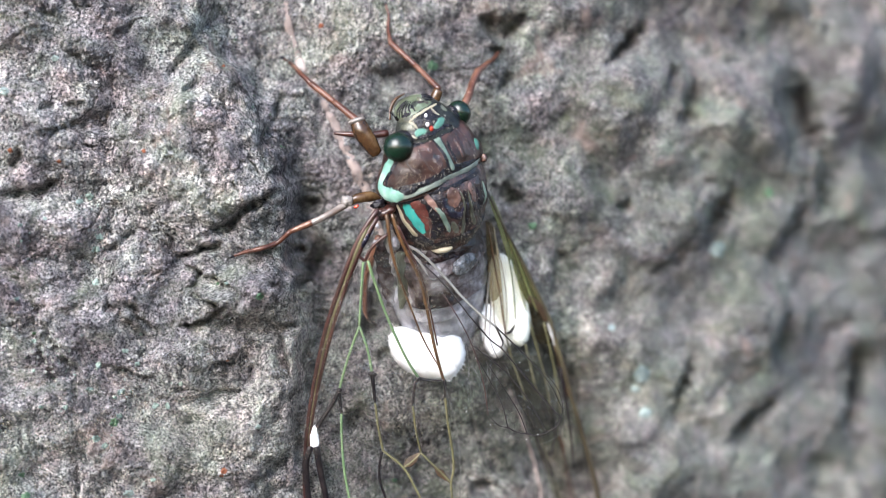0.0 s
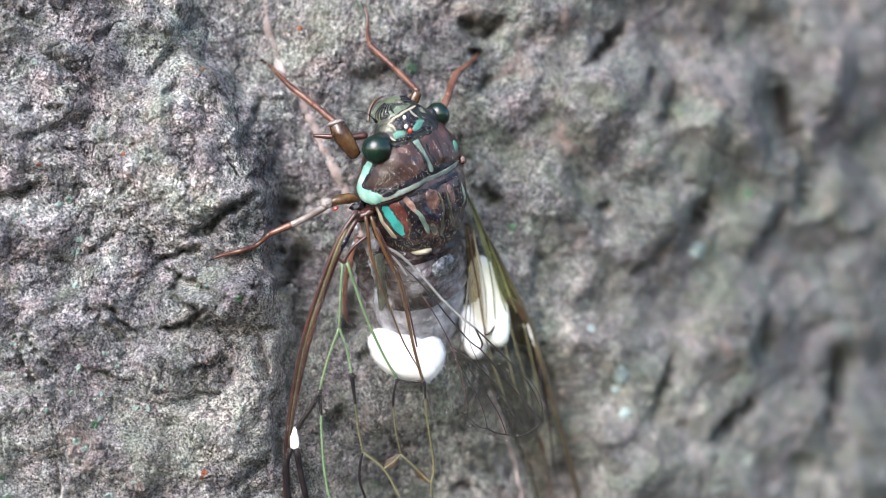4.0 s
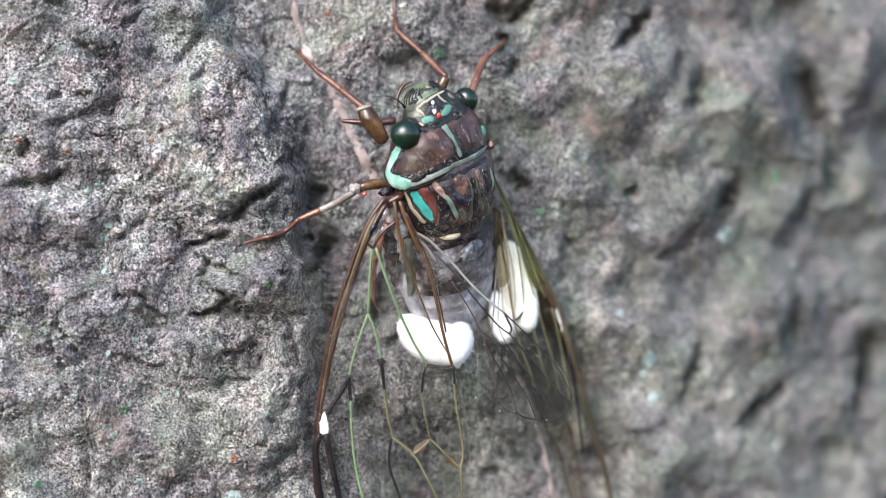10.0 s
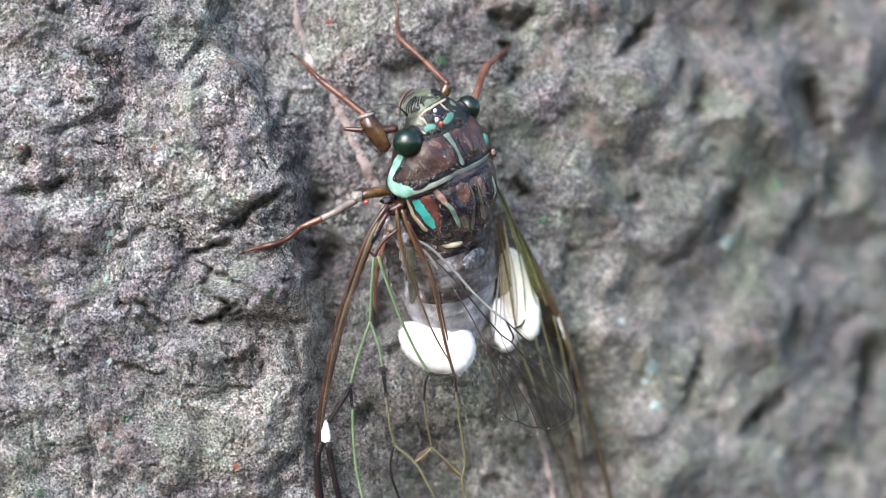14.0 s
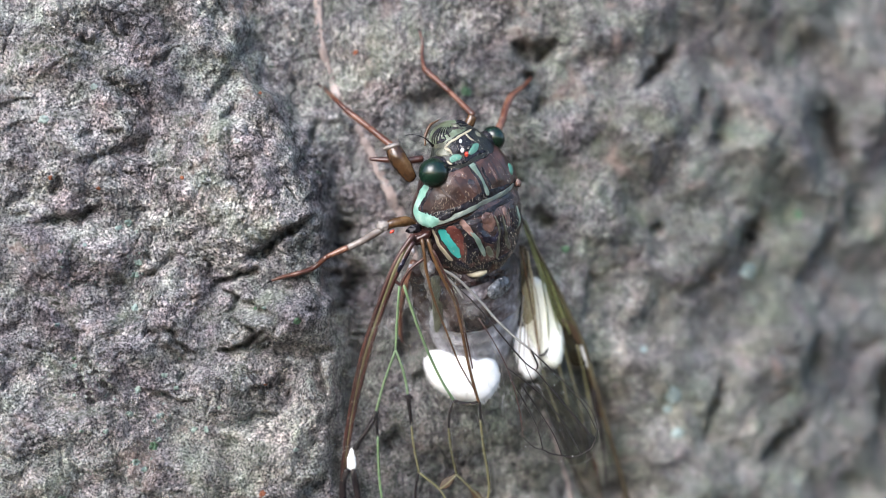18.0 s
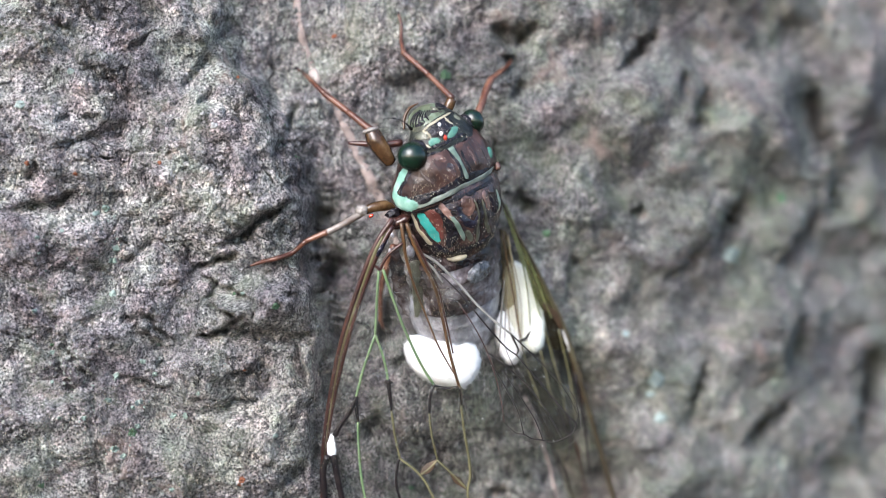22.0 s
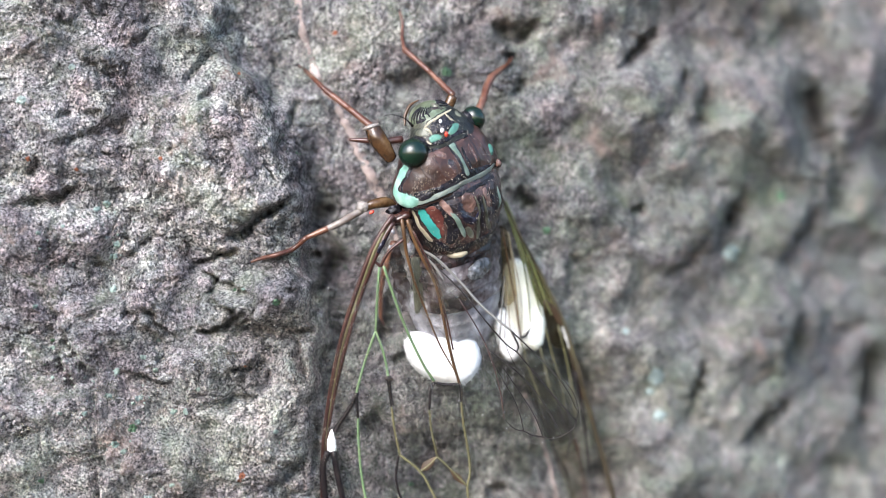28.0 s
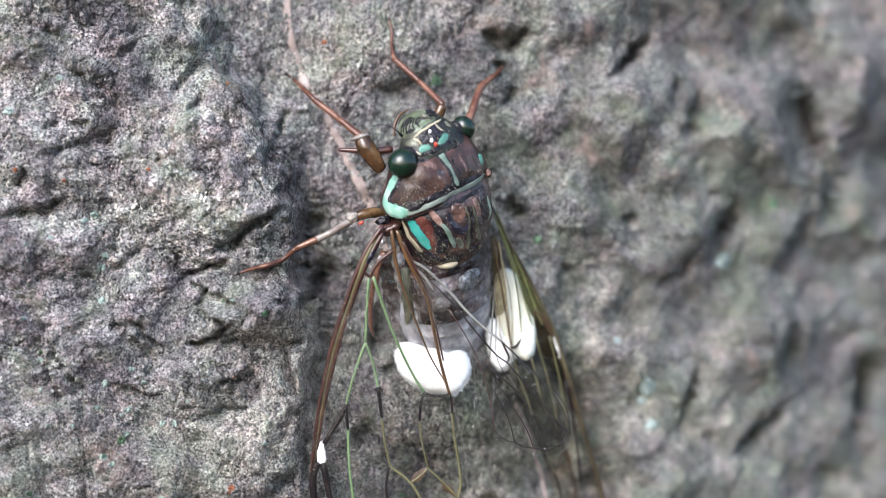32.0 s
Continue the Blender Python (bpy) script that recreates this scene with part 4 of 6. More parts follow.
mesonotum = part("mesonotum", loft(MESONOTUM, 72, 36), RUST, cicada, "rusty back shield with black and olive stripes")
for nm, lb, mt, lift, pts in (
        ("turquoise_stripe", "turquoise side stripe", TEAL, 0.06, [(-6.40, 165.0, 0.62), (-7.51, 160.0, 0.78), (-8.59, 154.0, 0.78), (-10.15, 147.5, 0.66)]),
        ("cream_edge", "cream edging", CREAM, 0.08, [(-6.80, 177.0, 0.2), (-7.92, 175.0, 0.28), (-9.10, 170.0, 0.34), (-10.10, 164.0, 0.4), (-10.70, 158.0, 0.3)]),
        ("dark_mark", "", BLACK, 0.035, [(-6.46, 172.0, 0.24), (-5.92, 146.5, 0.26), (-5.54, 120.5, 0.32), (-5.50, 98.5, 0.32), (-5.54, 82.0, 0.32), (-5.71, 60.0, 0.3)]),
        ("dark_mark", "", NAVY, 0.055, [(-10.69, 154.0, 0.6), (-11.40, 148.0, 0.73), (-11.90, 139.5, 0.54)]),
        ("red_patch", "rusty red patch", REDDISH, 0.045, [(-6.20, 158.0, 0.5), (-6.79, 148.5, 0.9), (-7.76, 145.5, 0.8), (-8.90, 143.5, 0.55), (-9.8, 142.0, 0.3)]),
        ("dark_mark", "", BLACK, 0.050, [(-6.79, 134.0, 0.30), (-7.92, 131.0, 0.54), (-9.22, 128.5, 0.76), (-10.43, 132.0, 0.7), (-11.20, 136.0, 0.5)]),
        ("brown_stripe", "pinkish brown stripe", PATCH, 0.060, [(-5.50, 135.0, 0.4), (-6.54, 129.5, 0.42), (-7.60, 125.0, 0.28)]),
        ("sage_stripe", "", STRIPE, 0.065, [(-7.10, 126.5, 0.18), (-8.22, 121.0, 0.30), (-9.43, 117.5, 0.32), (-10.56, 114.0, 0.26)]),
        ("dark_mark", "", NAVY, 0.050, [(-6.29, 114.5, 0.34), (-7.55, 112.5, 0.42), (-8.64, 106.5, 0.54), (-8.97, 98.5, 0.46), (-8.13, 94.0, 0.22)]),
        ("brown_patch", "pinkish brown patch", PATCH, 0.060, [(-5.55, 105.0, 0.66), (-6.63, 102.5, 1.02), (-7.85, 101.5, 0.66)]),
        ("olive_stripe", "", OLIVE, 0.050, [(-9.40, 110.5, 0.36), (-10.30, 107.0, 0.42), (-11.10, 103.5, 0.34)]),
        ("olive_stripe", "", OLIVE, 0.060, [(-6.20, 95.0, 0.10), (-7.70, 93.0, 0.14), (-9.05, 94.5, 0.24), (-10.56, 95.0, 0.34), (-11.61, 97.0, 0.28)]),
        ("mid_line", "", BLACK, 0.075, [(-6.46, 91.0, 0.15), (-7.63, 90.0, 0.18), (-9.18, 90.5, 0.18), (-10.43, 90.5, 0.2)]),
        ("olive_stripe", "", OLIVE, 0.060, [(-6.60, 87.5, 0.12), (-8.60, 86.5, 0.2), (-9.90, 85.0, 0.34), (-11.15, 80.5, 0.34)]),
        ("dark_mark", "", NAVY, 0.050, [(-7.05, 74.0, 0.22), (-8.34, 72.5, 0.3), (-9.35, 75.0, 0.40), (-9.15, 82.0, 0.28)]),
        ("brown_patch", "pinkish brown patch", PATCH, 0.060, [(-5.95, 83.0, 0.46), (-7.13, 80.5, 0.60), (-8.35, 80.0, 0.42)]),
        ("sage_stripe", "", STRIPE, 0.055, [(-6.84, 60.0, 0.16), (-8.22, 60.0, 0.22), (-9.47, 61.5, 0.16)]),
        ("dark_mark", "", BLACK, 0.040, [(-6.20, 66.0, 0.2), (-8.30, 66.0, 0.26), (-10.20, 68.0, 0.34)]),
        ("dark_mark", "", BLACK, 0.045, [(-11.69, 154.5, 0.24), (-12.11, 136.0, 0.4), (-12.02, 110.5, 0.5), (-11.98, 90.0, 0.46), (-11.65, 70.5, 0.44), (-11.10, 54.5, 0.3)])):
    if mt in (SAGE, MINT, JADE, TEAL):
        ribbon("dark_border", MESONOTUM, [(p[0], p[1], p[2] + 0.10) for p in pts], BLACK, mesonotum, lift=0.045)
    ribbon(nm, MESONOTUM, pts, mt, mesonotum, lb, lift=lift)
limb("cross_ridge", [(-0.47, -8.40, -2.66), (0.34, -9.00, -2.85), (1.29, -9.20, -2.73), (1.91, -9.10, -2.48)], [0.18, 0.32, 0.34, 0.15], CREAM, mesonotum, "cream cross-shaped ridge", flat=0.7)
part("metanotum", ball(bmesh.new(), body(0, -14.1, 1.2), (ACROSS * 4.0, ALONG * 1.3, BACK * 2.2), 32, 18, 0.1), DUSTY, cicada, "dusty brown hind plate of the thorax")
part("scutellum", ball(bmesh.new(), surface_at(ABDOMEN, -15.53, 95.0, 0.55), (ACROSS * 1.9, ALONG * 1.15, BACK * 0.5), 32, 18, 0.14), SILVER, cicada, "silvery haired plate behind the back shield")

# golden hairs on the back, coloured bright to stand for the cuticle's glints too
bm = bmesh.new()
rnd = random.Random(5)
for k in range(1600):
    table, lo, hi = rnd.choice(((PRONOTUM, -4.6, -3.2), (PRONOTUM, -4.4, -0.6), (HEAD, -0.9, 2.4), (MESONOTUM, -13.0, -7.0), (MESONOTUM, -13.2, -5.2), (MESONOTUM, -13.4, -9.6), (MESONOTUM, -13.4, -10.5)))
    a, th = rnd.uniform(lo, hi), rnd.uniform(60, 170)
    if noise.noise(Vector((a * 0.9, th * 0.06, 3.0))) < rnd.uniform(-0.35, 0.25):
        continue
    p = surface_at(table, a, th, 0.07)
    q = surface_at(table, a - rnd.uniform(0.06, 0.26), th + rnd.uniform(-1.6, 1.6), 0.10 + rnd.uniform(0, 0.10))
    tube(bm, [p, q], [0.0075, 0.005], 4, 1)
tagged(part("fine_hairs", bm, GOLD, cicada, "short golden hairs, coloured bright as glints"), kind="stuff")

# abdomen: overlapping rings
cuts = [-12.6, -14.6, -16.5, -18.4, -20.3, -22.2, -24.1, -26.0, -29.6]
for k, (hi, lo) in enumerate(zip(cuts, cuts[1:])):
    rings = []
    for s in np.linspace(0, 1, 7):
        a = hi + (lo - hi) * s
        rows = sorted(ABDOMEN)
        w, up, dn, off = (float(np.interp(a, [r[0] for r in rows], [r[j] for r in rows])) for j in (1, 2, 3, 4))
        f = 0.955 + 0.06 * s ** 1.5 if k < 7 else 1.0 - 0.02 * s
        rings.append((a, w * f, up * f, dn * f, off))
    rings.append((lo - 0.05, rings[-1][1] * 0.96, rings[-1][2] * 0.96, rings[-1][3] * 0.96, rings[-1][4]))
    rings.insert(0, (hi + 0.1, rings[0][1] * 0.97, rings[0][2] * 0.97, rings[0][3] * 0.97, rings[0][4]))
    part("abdomen_ring", loft(rings, 48, 12), ABDO if k < 1 else DUSTY if k < 4 else GREY_WAX, cicada, "glossy dark brown ring" if k < 1 else "ring dusted with grey wax")


def wax_pad(name, centre, u, v, w, reach, material, label, scallop=0.045, rings=12, seg=84, power=0.5):
    """A domed cushion of wax: half-axes u and v in mm, w its height; reach(angle) shapes its rim."""
    bm = bmesh.new()
    c, u, v, w = Vector(centre), Vector(u), Vector(v), Vector(w)
    prev = None
    top = bm.verts.new((c + w) * MM)
    for i in range(1, rings + 1):
        rho = i / rings
        ring = []
        for k in range(seg):
            f = 2 * math.pi * k / seg
            r = rho * reach(f) * (1 + rho ** 3 * scallop * (math.sin(31 * f) * 0.6 + noise.noise(Vector((math.cos(f) * 6, math.sin(f) * 6, centre[0])))))
            lift = max(0.0, 1 - rho ** 2.6) ** power
            p = c + u * (r * math.cos(f)) + v * (r * math.sin(f)) + w * lift * (1 + 0.10 * noise.noise(Vector((r * math.cos(f) * 3, r * math.sin(f) * 3, 1.7))))
            ring.append(bm.verts.new(p * MM))
        if prev is None:
            for k in range(seg):
                bm.faces.new((top, ring[k], ring[(k + 1) % seg]))
        else:
            for k in range(seg):
                bm.faces.new((prev[k], ring[k], ring[(k + 1) % seg], prev[(k + 1) % seg]))
        prev = ring
    back = [bm.verts.new(v0.co - w * 0.5 * MM) for v0 in prev]
    for k in range(seg):
        bm.faces.new((prev[k], back[k], back[(k + 1) % seg], prev[(k + 1) % seg]))
    bm.faces.new(back)
    return part(name, bm, material, cicada, label)


# the rim of the large cushion: direction in degrees, reach in mm
CUSHION = [(2, 4.31), (25, 4.15), (41, 3.49), (50, 2.40), (113, 2.67), (138, 4.70), (156, 4.85), (169, 4.39), (182, 3.94), (207, 3.11), (239, 2.59), (281, 2.69), (306, 3.65), (334, 3.96)]
PAD_MID = Vector((-0.79, -2.70, -14.65))
wax_pad("wax_pad", PAD_MID, (1.0, 0.14, 0.0), (0.0, 0.1, 1.0), (0.3, -1.7, 0.2),
        lambda f: float(np.interp(math.degrees(f), [a for a, r in CUSHION], [r for a, r in CUSHION], period=360)), WAX, "thick snow-white wax cushion with a ragged rim", scallop=0.03)
wax_pad("wax_pad", (7.04, 1.00, -11.99), (1.95, 0.5, -0.4), (-0.25, 0.3, 2.9), (0.2, -1.3, 0.3),
        lambda f: 1.0 + 0.12 * math.sin(3 * f + 1), WAX, "thick snow-white wax cushion with a ragged rim")
wax_pad("wax_strip", (8.55, 0.80, -8.50), (2.05, 0.5, 0.25), (-1.3, 0.0, 5.6), (-0.1, -1.0, 0.2),
        lambda f: 1.0 + 0.05 * math.cos(2 * f), IVORY, "long ivory wax plate along the flank", scallop=0.02)
wax_pad("wax_veil", (-2.96, -2.00, -9.37), (1.7, 0.3, -0.2), (-0.5, 0.3, 2.8), (0.1, -0.9, 0),
        lambda f: 1.0, GREY_WAX, "grey wax bloom on the flank", scallop=0.06)

# flank covers beside the wing root
limb("flank_cover", [(-3.89, -7.50, -3.11), (-3.65, -6.40, -5.14), (-3.54, -5.60, -7.37), (-3.81, -5.00, -9.36)], [0.5, 0.75, 0.7, 0.25], OLIVE, cicada, "greyish drum cover", flat=0.6)
limb("flank_cover", [(-6.13, -8.50, -1.66), (-5.92, -7.00, -3.87), (-5.45, -5.60, -6.42), (-4.96, -4.60, -8.98)], [0.5, 0.8, 0.9, 0.5], DUSTY, cicada, "greyish drum cover", flat=0.5, wobble=0.6, sides=16)
limb("flank_cover", [(-2.51, -7.00, -4.50), (-1.57, -5.80, -6.41), (-0.62, -4.80, -8.98)], [0.5, 0.9, 0.5], GREY_WAX, cicada, flat=0.6)
part("wing_root", ball(bmesh.new(), (-5.33, -10.40, 1.39), (Vector((1.25, 0.2, 0.45)), Vector((0, 0.7, 0)), Vector((-0.3, 0, 0.65))), 24, 14, 0.7), V_BROWN, cicada, "reddish brown wing hinge")
part("wing_root", ball(bmesh.new(), (-6.08, -10.20, 2.27), (Vector((0.75, 0.2, 0.3)), Vector((0, 0.6, 0)), Vector((-0.2, 0, 0.42))), 20, 12, 0.8), BLACK, cicada)
part("wing_root", ball(bmesh.new(), (-3.61, -9.00, -0.59), (Vector((0.8, 0.2, -0.8)), Vector((0.3, 0.8, 0)), Vector((0.4, 0, 0.9))), 20, 12, 0.2), NAVY, cicada)
limb("wing_hinge", [(-6.56, -10.90, 0.89), (-5.81, -11.30, 1.13), (-4.81, -11.40, 1.62), (-4.32, -11.00, 2.00)], [0.2, 0.36, 0.4, 0.2], V_BROWN, cicada, "ridged red-brown wing hinge", wobble=0.5)
limb("wing_hinge", [(-4.96, -10.20, 0.40), (-4.33, -10.50, 0.89), (-3.95, -10.60, 1.64)], [0.2, 0.32, 0.2], CREASE, cicada, wobble=0.5)
# pale joint skin; the first lump paints a bluish-white glint
for p, r in (((-7.05, -9.40, -0.72), 0.25), ((-6.35, -9.80, -0.10), 0.2), ((-4.98, -9.40, -0.22), 0.28), ((-6.63, -8.80, -1.97), 0.22), ((-4.37, -8.60, -1.97), 0.5)):
    part("joint_skin_and_glint", ball(bmesh.new(), p, (Vector((r, 0, 0.1)), Vector((0, r * 0.7, 0)), Vector((-0.1, 0, r * 1.5))), 14, 8, 0.4), GREY_WAX, cicada)


# ---- legs ----
def leg(label, femur, tibia, tarsus, mats, radii, share=0.5, parent=cicada):
    f = limb("leg", femur, radii[0], mats[0], parent, label, sides=12)
    line = glide(tibia, 6)
    half = int(len(line) * share)
    shin = limb("tibia", line[:half + 1], [radii[1][0], radii[1][1]], mats[1], f, sides=10, n=2)
    limb("lower_tibia", line[half:], [radii[1][1], radii[1][2]], mats[2], f, sides=10, n=2)
    limb("tarsus", tarsus, radii[2], mats[2], f, sides=8)
    end = Vector(tarsus[-1])
    way = (end - Vector(tarsus[-2])).normalized()
    for s in (-1, 1):
        tip = end + way * 0.45 + Vector((0.14 * s, 0.30, 0.10 * s))
        limb("claw", [end, end + way * 0.3 + Vector((0.1 * s, 0.0, 0.07 * s)), tip], [0.13, 0.1, 0.03], BLACK, f, sides=6)
    for k in range(9):
        s = (k + 0.5) / 9
        p = Vector(tibia[0]).lerp(Vector(tibia[-1]), s)
        q = p + Vector((0.25 * (-1) ** k, -0.1, 0.28 * (-1) ** k)) + (Vector(tibia[-1]) - Vector(tibia[0])).normalized() * 0.35
        limb("spine", [p, q], [0.035, 0.012], mats[1], f, sides=4, n=1)
    return f


leg("stout olive foreleg with a red-brown shin", [(-6.49, -9.00, 7.94), (-7.36, -9.40, 9.30), (-8.10, -9.60, 10.42), (-8.61, -9.40, 11.56)], [(-8.74, -9.40, 11.68), (-11.20, -7.80, 13.73), (-13.95, -6.00, 15.94)],
    [(-13.95, -6.00, 15.94), (-15.32, -4.40, 17.33), (-16.63, -0.02, 18.71), (-17.40, -0.24, 19.21)], (FEMUR, LEG, LEG), ([0.7, 0.98, 1.05, 0.86], [0.42, 0.34, 0.36], [0.3, 0.26, 0.22, 0.14]))
limb("thigh_spine", [(-5.26, -8.00, 10.25), (-7.40, -8.20, 9.99), (-9.29, -8.20, 10.11), (-11.19, -8.00, 10.25)], [0.42, 0.42, 0.34, 0.2], V_BROWN, cicada, "dark red-brown spur", sides=8)
part("knee_cap", ball(bmesh.new(), (-8.67, -9.60, 11.55), (Vector((0.98, 0, 0.3)), Vector((0, 0.95, 0)), Vector((-0.1, 0, 0.34))), 16, 10), LEG_PALE, cicada, "pale knee ring")
leg("red-brown foreleg stretched up the bark", [(-0.48, -7.00, 13.21), (0.02, -7.20, 14.21), (0.40, -7.20, 15.09)], [(0.47, -7.20, 15.22), (-2.22, -4.80, 18.07), (-5.07, -2.60, 20.82)],
    [(-5.07, -2.60, 20.82), (-5.36, -1.40, 22.48), (-5.31, -0.65, 24.11), (-5.64, -0.36, 25.37)], (FEMUR, LEG, LEG), ([0.6, 0.6, 0.55], [0.36, 0.30, 0.34], [0.27, 0.2, 0.17, 0.14]))
leg("red-brown foreleg gripping the bark", [(2.56, -5.50, 11.71), (3.21, -4.60, 13.36), (3.86, -3.80, 14.82)], [(3.86, -3.80, 14.82), (4.26, -2.40, 16.20), (4.92, -1.00, 17.73)],
    [(4.92, -1.00, 17.73), (5.85, 0.20, 18.54), (6.80, 1.93, 19.40), (7.41, 2.92, 20.27)], (LEG, LEG, LEG), ([0.36, 0.46, 0.44], [0.44, 0.42, 0.44], [0.38, 0.32, 0.26, 0.16]))
leg("pale and red-brown middle leg on the bark", [(-6.16, -7.40, 3.08), (-7.21, -8.20, 3.19), (-8.51, -8.80, 2.99), (-9.51, -8.80, 2.55)], [(-9.88, -9.00, 2.29), (-12.48, -9.70, 0.78), (-16.00, -9.60, -0.74)],
    [(-16.00, -9.60, -0.74), (-17.53, -9.05, -1.98), (-19.22, -9.96, -2.61), (-21.15, -9.26, -3.05), (-22.24, -9.04, -3.42)], (FEMUR, LEG_PALE, LEG), ([0.3, 0.62, 0.55, 0.45], [0.42, 0.38, 0.3], [0.3, 0.28, 0.28, 0.22, 0.14]), 0.68)
part("knee_cap", ball(bmesh.new(), (-9.71, -9.20, 2.68), (Vector((0.62, 0, 0.2)), Vector((0, 0.6, 0)), Vector((-0.15, 0, 0.55))), 20, 12, 0.5), LEG_PALE, cicada, "pale knobbly knee")
part("red_speck", ball(bmesh.new(), (-8.68, -10.00, 2.03), (Vector((0.28, 0, 0.1)), Vector((0, 0.2, 0)), Vector((0, 0, 0.2))), 12, 8, 0.3), RED, cicada, "tiny red speck beside the knee")
leg("red-brown hind leg folded under the wing", [(-6.20, -6.00, -1.33), (-6.99, -5.00, -3.24), (-7.54, -4.00, -5.16)], [(-7.67, -3.80, -5.16), (-7.97, -2.60, -7.42), (-8.01, -1.40, -9.84)],
    [(-8.01, -1.40, -9.84), (-7.65, -0.60, -10.77), (-6.96, 2.31, -11.38), (-6.17, 2.18, -11.77)], (LEG, LEG, LEG), ([0.5, 0.45, 0.4], [0.32, 0.3, 0.28], [0.22, 0.18, 0.15, 0.1]))


# ---- wings ----
def veins(wing, rows, bold=1.0):
    for mt, r, pts in rows:
        k = bold if mt in (V_GREEN, V_BLACK, V_OLIVE) else 1.0
        radii = [k * q for q in (r if isinstance(r, (list, tuple)) else [r, r])]
        limb("vein", pts, radii, mt, wing, sides=7, n=4)


forewing = sheet("forewing", [(-6.03, -12.02, 1.61), (-8.02, -11.92, -1.36), (-10.23, -11.02, -6.34), (-12.10, -9.72, -11.99), (-13.64, -8.06, -18.98), (-14.55, -6.50, -25.41), (-14.63, -5.18, -30.63), (-13.95, -3.78, -35.90), (-12.22, -2.44, -40.58), (-8.40, -1.22, -43.99), (-3.89, -0.67, -44.40), (0.00, -1.02, -41.44),
                              (2.46, -2.09, -36.12), (2.90, -3.36, -30.82), (2.70, -4.70, -25.57), (1.93, -5.94, -21.02), (1.29, -6.96, -17.28), (0.41, -8.24, -12.67), (-0.72, -9.68, -7.61), (-2.45, -11.02, -3.22), (-4.05, -11.96, -0.12), (-5.04, -12.01, 1.37)], FILM, cicada, "clear forewing with brown, green and black veins")
